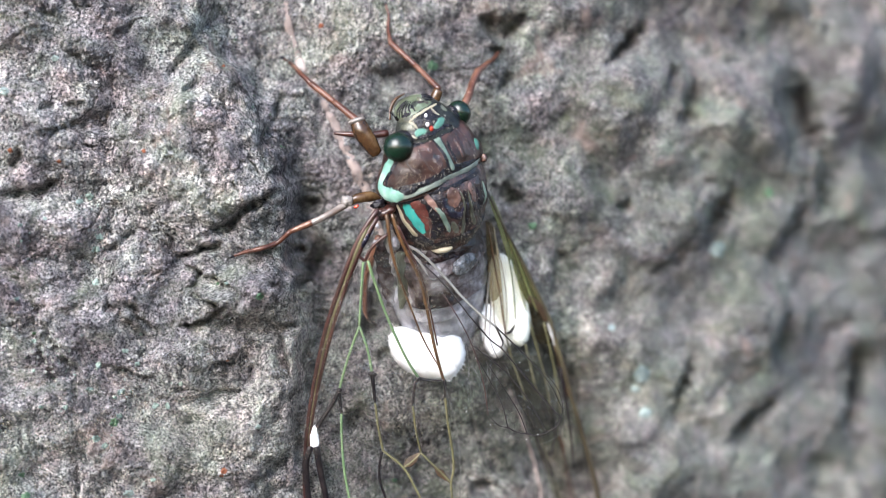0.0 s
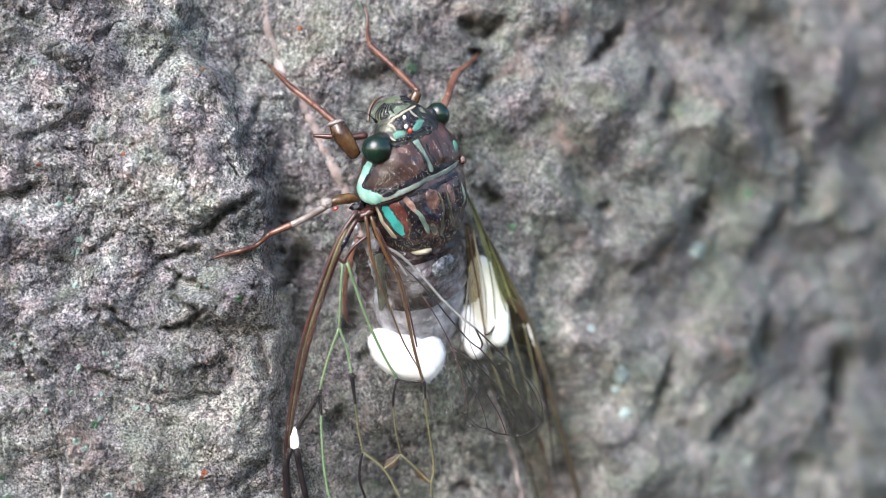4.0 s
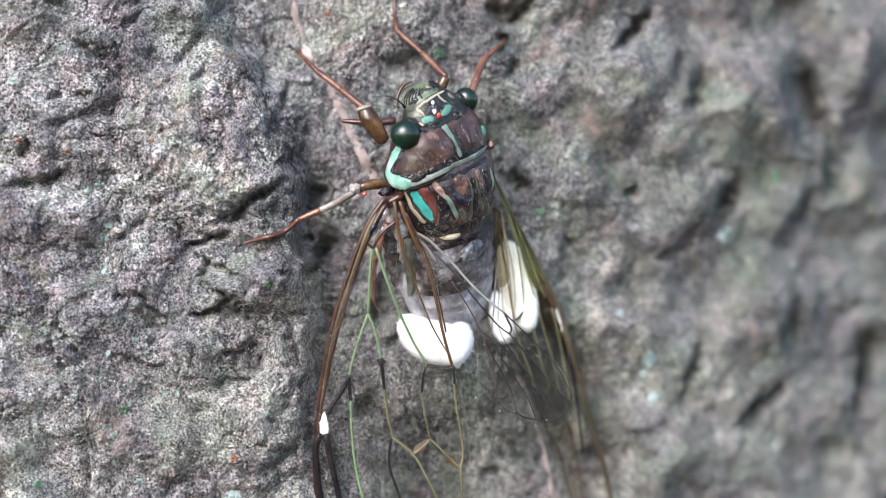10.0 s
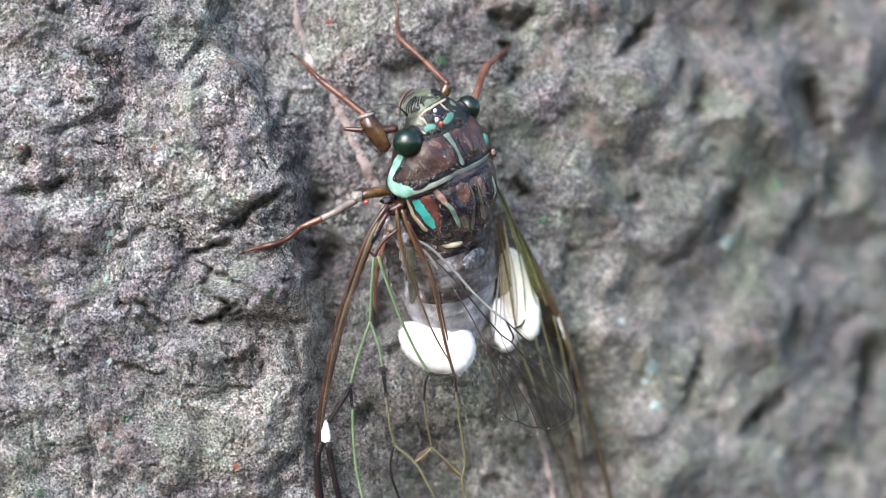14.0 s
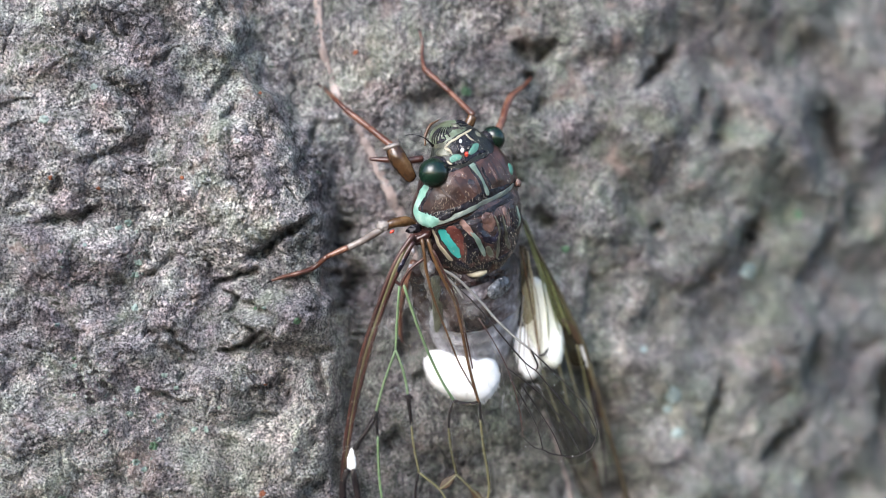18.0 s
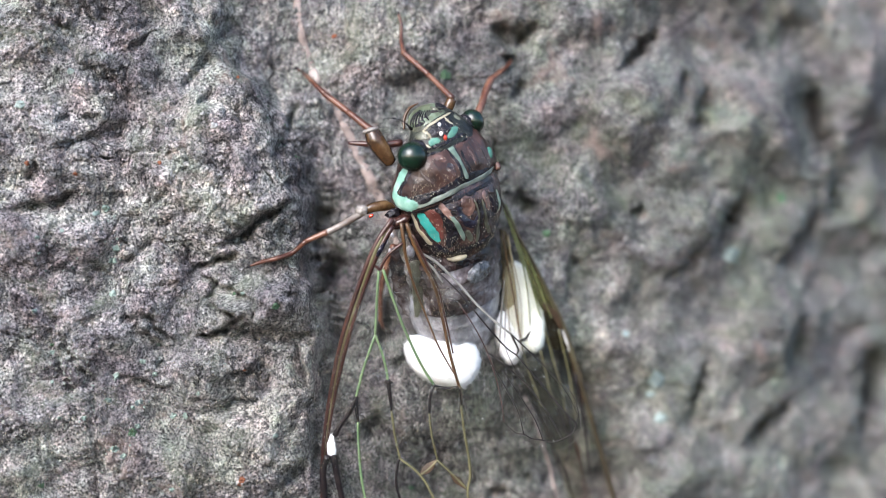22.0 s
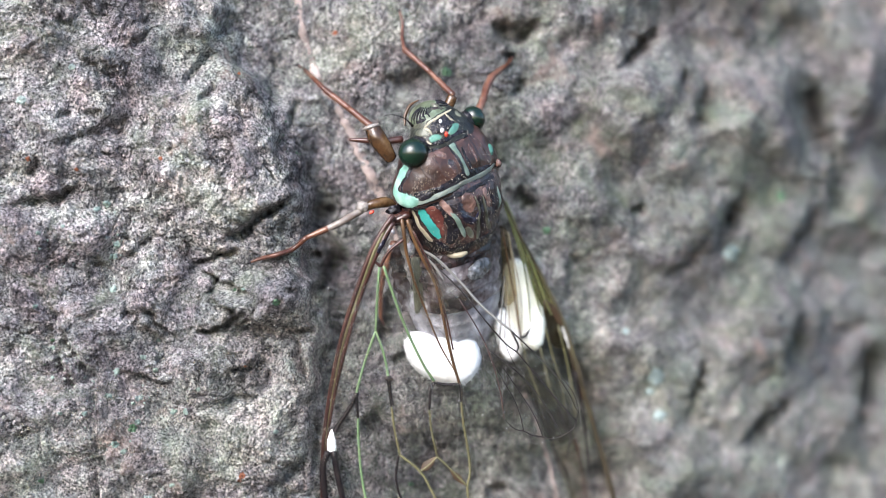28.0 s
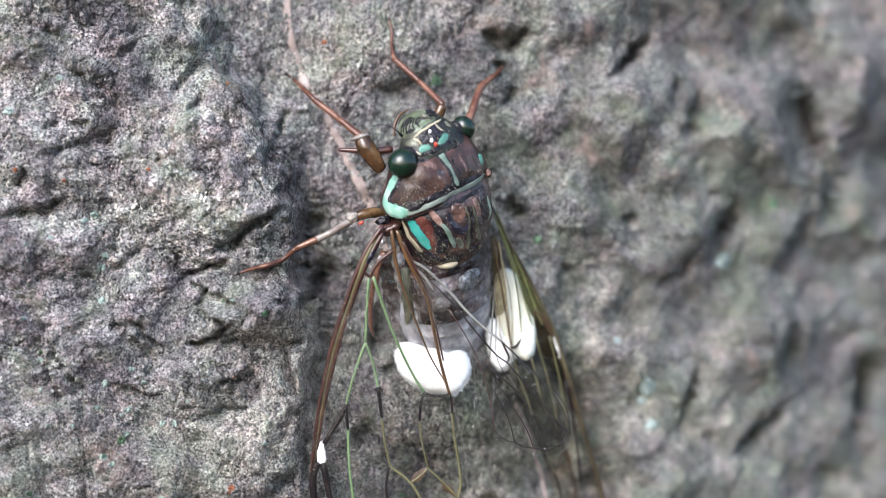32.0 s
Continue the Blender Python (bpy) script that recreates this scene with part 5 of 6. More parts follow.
veins(forewing, [
    (V_BROWN, [0.32, 0.28, 0.21, 0.18], [(-6.28, -12.02, 1.61), (-8.15, -11.92, -1.24), (-10.29, -11.02, -6.34), (-12.17, -9.73, -11.99), (-13.70, -8.07, -18.98), (-14.55, -6.50, -25.41), (-14.63, -5.18, -30.63), (-14.01, -3.78, -35.90), (-12.22, -2.44, -40.58), (-8.40, -1.22, -43.99)]),
    (V_BROWN, [0.29, 0.29, 0.22, 0.13], [(-6.28, -11.99, 0.81), (-7.71, -11.91, -1.67), (-9.67, -10.96, -6.34), (-11.48, -9.66, -11.99), (-13.07, -8.17, -18.34), (-13.95, -7.02, -23.15), (-14.17, -6.46, -25.42)]),
    (V_OLIVE, [0.22, 0.2, 0.16, 0.1], [(-6.78, -11.99, 0.81), (-8.27, -11.90, -2.11), (-10.18, -10.81, -7.09), (-12.05, -9.55, -12.62), (-13.45, -8.04, -18.98), (-14.29, -6.64, -24.77)]),
    (NAVY, [0.3, 0.34, 0.2], [(-6.78, -11.96, 0.00), (-7.65, -11.91, -1.67), (-8.40, -11.68, -3.10)]),
    (V_BROWN, [0.16, 0.18], [(-9.15, -11.73, -3.22), (-8.28, -11.56, -3.53), (-7.73, -11.38, -3.97)]),
    (V_BROWN, [0.2, 0.16], [(-5.17, -11.89, -1.05), (-6.54, -11.75, -2.11), (-7.29, -11.57, -3.10), (-7.67, -11.37, -3.97)]),
    (V_GREEN, 0.125, [(-7.86, -11.36, -4.09), (-8.14, -10.46, -7.59), (-8.36, -9.53, -11.24)]),
    (V_GREEN, 0.125, [(-8.36, -9.53, -11.24), (-9.58, -8.79, -14.53), (-10.29, -8.24, -16.95), (-10.69, -7.88, -18.48)]),
    (V_BLACK, [0.24, 0.2, 0.26], [(-10.56, -7.94, -18.23), (-11.46, -7.57, -20.02), (-12.61, -7.26, -21.68), (-13.13, -7.08, -22.58)]),
    (V_GREEN, 0.125, [(-8.36, -9.53, -11.24), (-7.63, -8.92, -13.27), (-7.20, -8.38, -15.18), (-7.03, -8.03, -16.46)]),
    (V_BLACK, [0.24, 0.17, 0.15], [(-7.03, -8.06, -16.33), (-6.85, -7.60, -18.06), (-6.68, -7.13, -19.79)]),
    (V_BLACK, [0.14, 0.26, 0.14], [(-7.40, -8.05, -16.52), (-6.97, -7.97, -16.65), (-6.53, -7.91, -16.72)]),
    (V_OLIVE, 0.12, [(-6.68, -7.13, -19.79), (-6.38, -6.39, -22.57), (-5.83, -5.62, -25.36)]),
    (V_OLIVE, [0.12, 0.1], [(-5.83, -5.62, -25.36), (-3.55, -4.89, -27.34), (-2.16, -4.11, -29.85), (-0.76, -3.24, -32.76), (0.33, -2.31, -36.09), (0.65, -1.45, -39.43)]),
    (V_BLACK, 0.12, [(-5.96, -5.60, -25.49), (-6.29, -5.14, -27.45), (-6.17, -4.71, -29.08), (-5.49, -4.13, -31.12), (-4.36, -3.12, -34.70), (-3.54, -2.04, -38.70)]),
    (V_BLACK, [0.22, 0.16, 0.13], [(-10.69, -7.85, -18.61), (-10.58, -7.47, -20.02), (-10.47, -7.20, -21.05)]),
    (V_GREEN, [0.125, 0.12], [(-10.47, -7.20, -21.05), (-10.44, -6.40, -24.15), (-10.22, -5.55, -27.41), (-9.68, -4.66, -30.68), (-8.58, -3.39, -35.31), (-7.09, -1.74, -41.33)]),
    (V_BLACK, [0.34, 0.32, 0.26], [(-13.98, -6.57, -24.90), (-14.50, -6.24, -26.39), (-14.48, -5.66, -28.67), (-14.20, -4.97, -31.29), (-13.43, -3.89, -35.25)]),
    (V_BLACK, [0.32, 0.28, 0.22], [(-13.28, -6.50, -24.91), (-12.94, -5.83, -27.38), (-12.23, -4.83, -31.05), (-11.39, -3.68, -35.27), (-9.98, -2.21, -40.61)]),
    (V_GREEN, [0.14, 0.13, 0.12], [(-7.36, -11.34, -3.97), (-6.57, -10.60, -6.47), (-5.41, -9.58, -9.86), (-4.18, -8.69, -12.78), (-3.00, -7.94, -15.20), (-1.87, -7.36, -17.00)]),
    (V_BLACK, [0.13, 0.12], [(-1.87, -7.36, -17.00), (-2.31, -7.07, -18.28), (-2.45, -6.59, -20.21)]),
    (V_OLIVE, [0.12, 0.1], [(-2.45, -6.59, -20.21), (-2.20, -5.90, -22.80), (-1.58, -5.11, -25.66)]),
    (V_BLACK, [0.12, 0.13], [(-1.87, -7.34, -17.06), (-0.61, -7.12, -17.39), (1.04, -6.99, -17.27)]),
    (V_OLIVE, [0.1, 0.09], [(-1.58, -5.11, -25.66), (0.02, -4.55, -27.25), (1.81, -3.90, -29.10)]),
    (V_OLIVE, [0.1, 0.09], [(-1.58, -5.11, -25.66), (-2.53, -4.98, -26.57), (-3.55, -4.89, -27.34)]),
    (V_AMBER, [0.24, 0.18, 0.12, 0.08], [(-5.29, -12.00, 1.12), (-5.04, -11.94, -0.74), (-4.81, -11.43, -2.60), (-3.96, -10.52, -5.72), (-2.66, -9.47, -9.18), (-1.23, -8.38, -12.79), (0.47, -7.41, -15.86)]),
    (V_AMBER, [0.24, 0.2, 0.19, 0.17], [(-4.67, -12.00, 1.12), (-4.05, -11.82, -0.86), (-3.07, -11.12, -3.10), (-1.59, -10.13, -6.22), (-0.78, -9.11, -9.81), (-0.10, -8.13, -13.31), (0.72, -7.22, -16.50), (1.04, -6.95, -17.40)]),
    (V_BROWN, [0.14, 0.12, 0.1], [(-4.05, -11.96, -0.12), (-2.64, -11.07, -3.10), (-1.28, -10.12, -6.16), (-0.47, -9.11, -9.69), (0.28, -8.05, -13.43)]),
    (V_BLACK, [0.15, 0.12], [(1.04, -6.99, -17.27), (1.16, -6.71, -18.30), (1.16, -6.44, -19.33)]),
    (V_OLIVE, [0.13, 0.1], [(1.16, -6.44, -19.33), (1.42, -5.74, -21.99), (1.93, -4.86, -25.24), (2.12, -4.27, -27.53), (1.81, -3.87, -29.23), (1.94, -3.30, -31.47), (1.55, -2.35, -35.44)]),
    (V_PALE, [0.04, 0.04], [(1.29, -6.66, -18.43), (2.44, -5.39, -22.97), (2.89, -4.02, -28.19), (2.71, -2.72, -33.47)]),
], bold=1.25)
sheet("costal_cell", [(-6.47, -12.00, 0.99), (-8.02, -11.91, -1.61), (-10.05, -10.92, -6.65), (-11.92, -9.62, -12.30), (-13.45, -8.04, -18.98), (-14.22, -6.79, -24.12), (-13.95, -7.02, -23.15), (-13.13, -8.17, -18.34), (-11.54, -9.66, -11.99), (-9.74, -10.97, -6.34), (-7.77, -11.91, -1.67), (-6.41, -11.99, 0.75)], CELL, forewing, "brown-tinted cell along the leading edge")
part("wing_spot", tube(bmesh.new(), [(-13.31, -7.16, -22.32), (-13.70, -6.91, -23.48), (-13.47, -6.63, -24.45), (-13.29, -6.41, -25.23)], [0.06, 0.72, 0.55, 0.06], 10, 4, flat=0.3), WAX, forewing, "white wing spot")
part("wing_spot", tube(bmesh.new(), [(-14.02, -6.94, -23.48), (-13.97, -6.73, -24.25), (-14.04, -6.54, -25.03)], [0.2, 0.3, 0.12], 8, 4, flat=0.3), WAX, forewing, "white wing spot")
part("wing_stain", tube(bmesh.new(), [(-3.55, -4.89, -27.34), (-2.92, -4.97, -26.76), (-2.40, -5.03, -26.31), (-1.77, -5.13, -25.66)], [0.1, 0.55, 0.5, 0.1], 10, 4, flat=0.12), STAIN, forewing, "brown stain on a cross vein")
part("wing_stain", tube(bmesh.new(), [(-0.11, -4.56, -27.25), (0.65, -4.29, -28.04), (1.74, -3.91, -29.10)], [0.1, 0.45, 0.12], 10, 4, flat=0.12), STAIN, forewing, "brown stain on a cross vein")

hindwing = sheet("hindwing", [(-3.57, -11.00, -1.98), (-1.33, -10.76, -3.22), (1.28, -10.44, -5.60), (4.79, -9.98, -9.35), (7.23, -9.71, -10.86), (10.06, -9.37, -13.25), (12.58, -9.04, -16.09), (14.16, -8.76, -19.25), (14.55, -8.62, -21.45), (13.86, -8.59, -23.34), (11.65, -8.72, -24.34), (9.13, -8.94, -23.82), (6.62, -9.18, -23.04),
                              (4.73, -9.39, -21.71), (4.29, -9.56, -18.88), (3.79, -9.78, -15.11), (2.85, -10.04, -11.35), (0.66, -10.40, -7.28), (-1.52, -10.73, -4.16)], FILM_HIND, cicada, "glassy hindwing with fine dark veins")
veins(hindwing, [
    (V_PALE, [0.15, 0.15, 0.14, 0.15, 0.12], [(-3.57, -11.00, -1.98), (-1.52, -10.78, -3.16), (0.97, -10.46, -5.60), (2.91, -10.20, -7.85), (4.79, -9.96, -9.67), (6.79, -9.72, -11.30)]),
    (V_PALE, [0.12, 0.14, 0.12, 0.06], [(-3.32, -10.95, -2.60), (-1.96, -10.79, -3.72), (-1.09, -10.66, -4.97), (-0.77, -10.61, -5.47)]),
    (V_BLACK, [0.07, 0.09, 0.09, 0.08], [(-1.33, -10.71, -4.22), (1.28, -10.38, -6.85), (3.78, -10.03, -9.98), (6.04, -9.72, -12.61), (7.36, -9.57, -13.62)]),
    (V_BLACK, [0.09, 0.08], [(7.36, -9.57, -13.62), (9.43, -9.29, -16.08), (11.83, -8.95, -19.04), (13.98, -8.67, -21.39)]),
    (V_BLACK, [0.1, 0.1, 0.09], [(6.79, -9.72, -11.30), (7.17, -9.65, -12.11), (7.55, -9.58, -12.99), (7.36, -9.57, -13.62)]),
    (V_BLACK, [0.09, 0.06, 0.05], [(6.79, -9.72, -11.30), (8.55, -9.50, -13.00), (10.82, -9.21, -15.27), (12.96, -8.92, -17.92), (14.10, -8.71, -20.32)]),
    (V_BROWN, [0.07, 0.06], [(0.97, -10.36, -7.72), (2.85, -10.06, -10.72), (4.29, -9.81, -13.74), (5.42, -9.53, -17.63), (5.92, -9.32, -21.15)]),
    (V_BLACK, [0.06, 0.07], [(4.04, -9.85, -13.23), (6.17, -9.60, -14.87), (8.18, -9.36, -16.64), (10.45, -9.04, -19.54), (12.41, -8.72, -23.02)]),
    (V_BLACK, [0.05, 0.07], [(4.54, -9.75, -14.49), (6.04, -9.50, -17.13), (7.43, -9.27, -19.84), (8.12, -9.08, -22.49)]),
    (V_BLACK, [0.05, 0.07], [(5.67, -9.63, -15.12), (7.68, -9.33, -18.14), (9.32, -9.07, -20.79), (10.26, -8.88, -23.19)]),
    (V_BLACK, [0.04, 0.07, 0.08, 0.07, 0.05, 0.03], [(5.92, -9.32, -21.15), (7.18, -9.17, -22.29), (8.12, -9.08, -22.49), (9.07, -8.98, -23.00), (10.26, -8.88, -23.19), (11.33, -8.79, -23.39), (12.47, -8.71, -23.02), (13.60, -8.66, -22.33), (13.98, -8.67, -21.39), (14.23, -8.72, -20.06), (13.47, -8.88, -17.92), (11.63, -9.12, -15.90)]),
    (V_PALE, 0.018, [(6.05, -9.23, -22.79), (9.13, -8.94, -23.82), (11.65, -8.72, -24.34), (13.73, -8.60, -23.34), (14.48, -8.63, -21.45), (14.10, -8.77, -19.18)]),
    (V_PALE, 0.02, [(1.91, -10.17, -10.10), (3.29, -9.94, -12.60), (3.79, -9.75, -15.74), (4.04, -9.55, -19.51), (4.54, -9.40, -21.71)]),
    (V_PALE, 0.03, [(3.91, -9.85, -13.36), (5.04, -9.73, -13.99), (6.61, -9.57, -14.81)]),
    (V_BLACK, 0.04, [(6.04, -9.72, -12.61), (6.54, -9.62, -13.87), (7.17, -9.51, -15.13)]),
])
for p in ((4.54, -9.74, -14.74), (3.54, -9.54, -20.63), (9.43, -9.32, -15.26), (10.44, -9.21, -16.08), (2.91, -10.20, -7.72), (11.46, -8.78, -23.26), (6.18, -9.25, -22.16), (10.20, -8.86, -23.82)):
    part("dust_speck", ball(bmesh.new(), p, (Vector((0.055, 0, 0)), Vector((0, 0.04, 0)), Vector((0, 0, 0.06))), 10, 6, 0.3), WAX, hindwing)

far_wing = sheet("forewing", [(5.90, -3.84, 3.87), (7.87, -2.13, -0.21), (9.99, -0.37, -4.09), (11.88, 1.22, -7.89), (13.37, 2.50, -11.19), (14.41, 3.51, -14.65), (15.80, 4.87, -19.34), (17.21, 6.23, -24.09), (18.56, 7.55, -28.87), (19.57, 8.62, -33.20), (20.02, 9.38, -37.66), (18.94, 9.22, -41.68), (16.85, 8.02, -41.50),
                              (15.08, 6.30, -35.27), (13.69, 4.94, -30.47), (11.63, 3.10, -25.02), (10.07, 1.70, -20.98), (8.25, 0.06, -16.31), (6.92, -1.22, -12.37), (6.26, -2.10, -8.47), (5.92, -2.86, -3.95), (5.65, -3.58, 0.54)], FILM_DARK, cicada, "smoky forewing folded against the far flank")
sheet("costal_band", [(6.16, -3.60, 3.23), (8.20, -1.70, -2.02), (9.60, -0.30, -6.40), (10.70, 0.75, -8.90), (12.05, 1.45, -8.75), (11.68, 1.10, -7.88), (9.80, -0.49, -4.09), (7.67, -2.25, -0.22)], FILM_BAND, far_wing, "olive-tinted leading band")
sheet("inner_cell", [(5.72, -3.60, 0.54), (5.98, -2.90, -3.95), (6.32, -2.14, -8.47), (7.60, -1.44, -7.50), (7.22, -2.10, -3.95), (6.68, -2.90, -0.20)], FILM_AMBER, far_wing, "amber-tinted inner cell")
sheet("dark_band", [(10.75, 0.80, -9.05), (11.20, 1.30, -11.20), (11.75, 1.85, -13.20), (12.60, 2.40, -13.80), (13.70, 2.90, -13.30), (13.17, 2.38, -11.19), (12.10, 1.50, -8.90)], FILM_BROWN, far_wing, "dark brown band behind the olive cells")
sheet("wing_tip", [(8.26, 0.10, -16.64), (10.07, 1.71, -21.11), (11.63, 3.11, -25.15), (13.48, 4.82, -30.46), (14.88, 6.18, -35.25), (16.84, 7.94, -40.82), (17.79, 8.06, -37.16), (17.00, 7.14, -33.03), (16.01, 6.14, -29.26), (14.61, 4.78, -24.50), (13.35, 3.50, -19.78), (12.12, 2.23, -15.25), (10.58, 1.34, -15.40)], FILM_TIP, far_wing, "brownish outer part of the wing")
veins(far_wing, [
    (EDGE, [0.16, 0.2, 0.3, 0.34, 0.32, 0.28], [(5.90, -3.84, 3.87), (7.87, -2.13, -0.21), (9.99, -0.37, -4.09), (11.88, 1.22, -7.89), (13.37, 2.50, -11.19), (14.41, 3.51, -14.65), (15.80, 4.87, -19.34), (17.21, 6.23, -24.09), (18.56, 7.55, -28.87), (19.57, 8.62, -33.20), (20.02, 9.38, -37.66)]),
    (V_FERN, [0.10, 0.11, 0.09], [(6.42, -3.46, 3.36), (7.87, -2.14, -0.09), (9.53, -0.65, -4.09), (10.81, 0.54, -7.55), (11.75, 1.38, -9.85)]),
    (V_FERN, [0.10, 0.10, 0.08], [(6.43, -3.38, 2.79), (8.01, -1.89, -1.50), (9.20, -0.70, -5.26), (10.15, 0.26, -8.52), (10.96, 1.07, -11.28)]),
    (V_OLIVE, [0.12, 0.1], [(10.96, 1.07, -11.28), (11.91, 2.03, -14.58), (12.80, 2.94, -17.78), (13.43, 3.70, -21.11)]),
    (V_OLIVE, [0.12, 0.1], [(12.57, 2.02, -11.18), (13.39, 2.90, -14.49), (14.09, 3.70, -17.82), (14.66, 4.50, -21.83)]),
    (V_FERN, [0.09, 0.09, 0.07], [(6.23, -3.50, 2.79), (7.48, -2.30, -0.73), (8.47, -1.30, -3.96), (9.02, -0.54, -7.53), (9.29, 0.06, -11.11)]),
    (V_BLACK, [0.12, 0.16, 0.12], [(9.29, 0.06, -11.18), (8.70, -0.18, -12.14), (7.98, -0.58, -12.39)]),
    (V_BLACK, [0.14, 0.1], [(9.29, 0.06, -11.11), (9.96, 0.63, -12.56), (10.43, 1.04, -13.62)]),
    (V_OLIVE, [0.13, 0.11], [(10.43, 1.04, -13.62), (10.91, 1.56, -15.61), (11.53, 2.24, -18.26), (12.34, 2.96, -20.28)]),
    (V_BLACK, [0.13, 0.08], [(11.53, 2.24, -18.26), (12.48, 3.06, -20.41), (13.44, 3.94, -23.11), (13.85, 4.26, -23.80)]),
    (V_AMBER, [0.11, 0.10, 0.08], [(6.04, -3.26, -0.10), (6.70, -2.38, -3.95), (7.30, -1.62, -7.18), (7.77, -0.94, -10.43), (8.11, -0.49, -12.52)]),
    (STRAW, [0.10, 0.09, 0.07], [(6.69, -2.85, -0.22), (7.23, -2.06, -3.95), (7.63, -1.38, -7.51), (8.04, -0.58, -12.07)]),
    (V_OLIVE, [0.11, 0.1], [(8.11, -0.49, -12.52), (8.98, 0.43, -15.81), (9.92, 1.30, -18.34), (10.46, 1.84, -20.20)]),
    (V_BLACK, [0.1, 0.1, 0.08], [(10.46, 1.84, -20.20), (11.55, 2.83, -23.16), (12.09, 3.26, -24.04), (12.92, 4.02, -26.42), (13.88, 4.91, -29.28)]),
    (V_BLACK, [0.09, 0.1, 0.1], [(9.39, 1.14, -19.63), (11.15, 2.62, -23.34), (12.65, 3.87, -26.53), (13.61, 4.70, -28.79), (14.30, 5.38, -31.18), (15.01, 6.10, -33.91), (15.44, 6.82, -38.00)]),
    (STRAW, [0.06, 0.05], [(7.09, -2.34, -2.34), (7.89, -1.42, -5.90), (8.23, -0.82, -9.14), (8.11, -0.54, -12.07)]),
    (STRAW, [0.07, 0.06], [(6.12, -2.66, -4.59), (6.65, -1.86, -8.47), (6.92, -1.34, -11.46), (8.25, -0.22, -14.09)]),
    (V_BLACK, [0.08, 0.12, 0.1], [(12.81, 3.02, -18.44), (13.84, 4.02, -21.80), (13.99, 4.42, -24.47), (13.46, 4.42, -27.11)]),
    (V_BLACK, [0.2, 0.14, 0.1], [(14.62, 3.86, -16.51), (15.33, 4.74, -20.53), (15.91, 5.54, -24.56), (16.28, 6.22, -28.61)]),
    (V_BROWN, [0.08, 0.08], [(14.67, 4.82, -24.50), (15.38, 5.70, -28.56), (16.10, 6.58, -32.64), (16.69, 7.54, -38.09)]),
    (V_OLIVE, [0.07, 0.08], [(12.09, 3.26, -24.04), (13.33, 4.42, -27.77), (14.44, 5.46, -31.19), (15.84, 6.74, -35.32)]),
])
part("wing_spot", tube(bmesh.new(), [(13.04, 2.31, -11.32), (13.52, 2.74, -12.51), (13.93, 3.14, -13.84)], [0.2, 0.45, 0.2], 10, 4, flat=0.3), CHALK, far_wing, "pale wing spot")
part("wing_stain", tube(bmesh.new(), [(10.88, 0.66, -8.20), (12.02, 1.50, -9.53), (12.83, 2.16, -11.05)], [0.3, 0.55, 0.3], 10, 4, flat=0.15), STAIN, far_wing, "dark band on the wing")
part("wing_stain", tube(bmesh.new(), [(14.07, 3.22, -13.85), (14.90, 4.02, -16.52), (15.60, 4.82, -19.87)], [0.3, 0.5, 0.3], 10, 4, flat=0.15), STAIN, far_wing, "dark band on the wing")
part("wing_stain", tube(bmesh.new(), [(14.40, 4.66, -24.49), (14.82, 5.02, -25.51), (15.10, 5.31, -26.66)], [0.1, 0.3, 0.1], 10, 4, flat=0.15), STAIN, far_wing, "brown stain on a cross vein")

# far hindwing, a thin pale fold between the flank and the wax
veins(far_wing, [(V_PALE, [0.1, 0.12, 0.06], [(6.25, -2.50, -5.24), (5.93, -2.30, -8.46), (5.74, -2.06, -11.37), (5.49, -1.94, -13.63)]),
                 (V_PALE, [0.06, 0.08, 0.05], [(6.58, -2.22, -5.89), (6.33, -1.90, -9.76), (6.21, -1.58, -13.00)])])
# loose wax threads trailing behind the tail
rnd = random.Random(9)
bm = bmesh.new()
for k in range(10):
    x0, y0 = rnd.uniform(0, 7), rnd.uniform(-1.5, 0.5)
    p = Vector((1.94, -2.50, -16.44)) + Vector((x0 - 1, rnd.uniform(-0.5, 1.5), y0 + x0 * 0.35))
    q = p + Vector((rnd.uniform(-0.4, 1.6), rnd.uniform(-0.6, 0.8), -rnd.uniform(1.0, 4.0)))
    tube(bm, [p, p.lerp(q, 0.5) + Vector((rnd.uniform(-0.3, 0.3), 0, 0)), q], [0.009, 0.007, 0.005], 4, 3)
# a ragged fringe of wax fibres round the large cushion
for k in range(170):
    f = rnd.uniform(140, 345)
    r = float(np.interp(f, [a for a, q in CUSHION], [q for a, q in CUSHION], period=360)) * rnd.uniform(0.94, 1.0)
    way = Vector((math.cos(radians(f)), 0.05, math.sin(radians(f))))
    p = PAD_MID + way * r
    tip = p + (way + Vector((rnd.uniform(-0.5, 0.5), rnd.uniform(-0.4, 0.2), rnd.uniform(-0.5, 0.5)))) * rnd.uniform(0.12, 0.34)
    tube(bm, [p, tip], [rnd.uniform(0.05, 0.10), 0.02], 5, 2)
tagged(part("wax_threads", bm, WAX, cicada, "fine white wax threads"), kind="stuff")

# ---- on the bark ----
ROOTLET = coat("pinkish_rootlet", [(0.15, 0.12, 0.11), (0.24, 0.19, 0.175), (0.33, 0.28, 0.26)], 260, 0.7, 0.0002, 1200)
LICHEN = coat("mint_lichen", [(0.11, 0.15, 0.125), (0.20, 0.265, 0.235), (0.29, 0.36, 0.33)], 900, 0.9, 0.0002, 2500)
PALE_LICHEN = coat("pale_blue_green_lichen", [(0.14, 0.18, 0.17), (0.22, 0.275, 0.26), (0.31, 0.37, 0.355)], 700, 0.9, 0.0003, 2000)
LEAFY = coat("green_lichen", [(0.05, 0.10, 0.055), (0.10, 0.185, 0.11)], 900, 0.85, 0.0002, 2500)
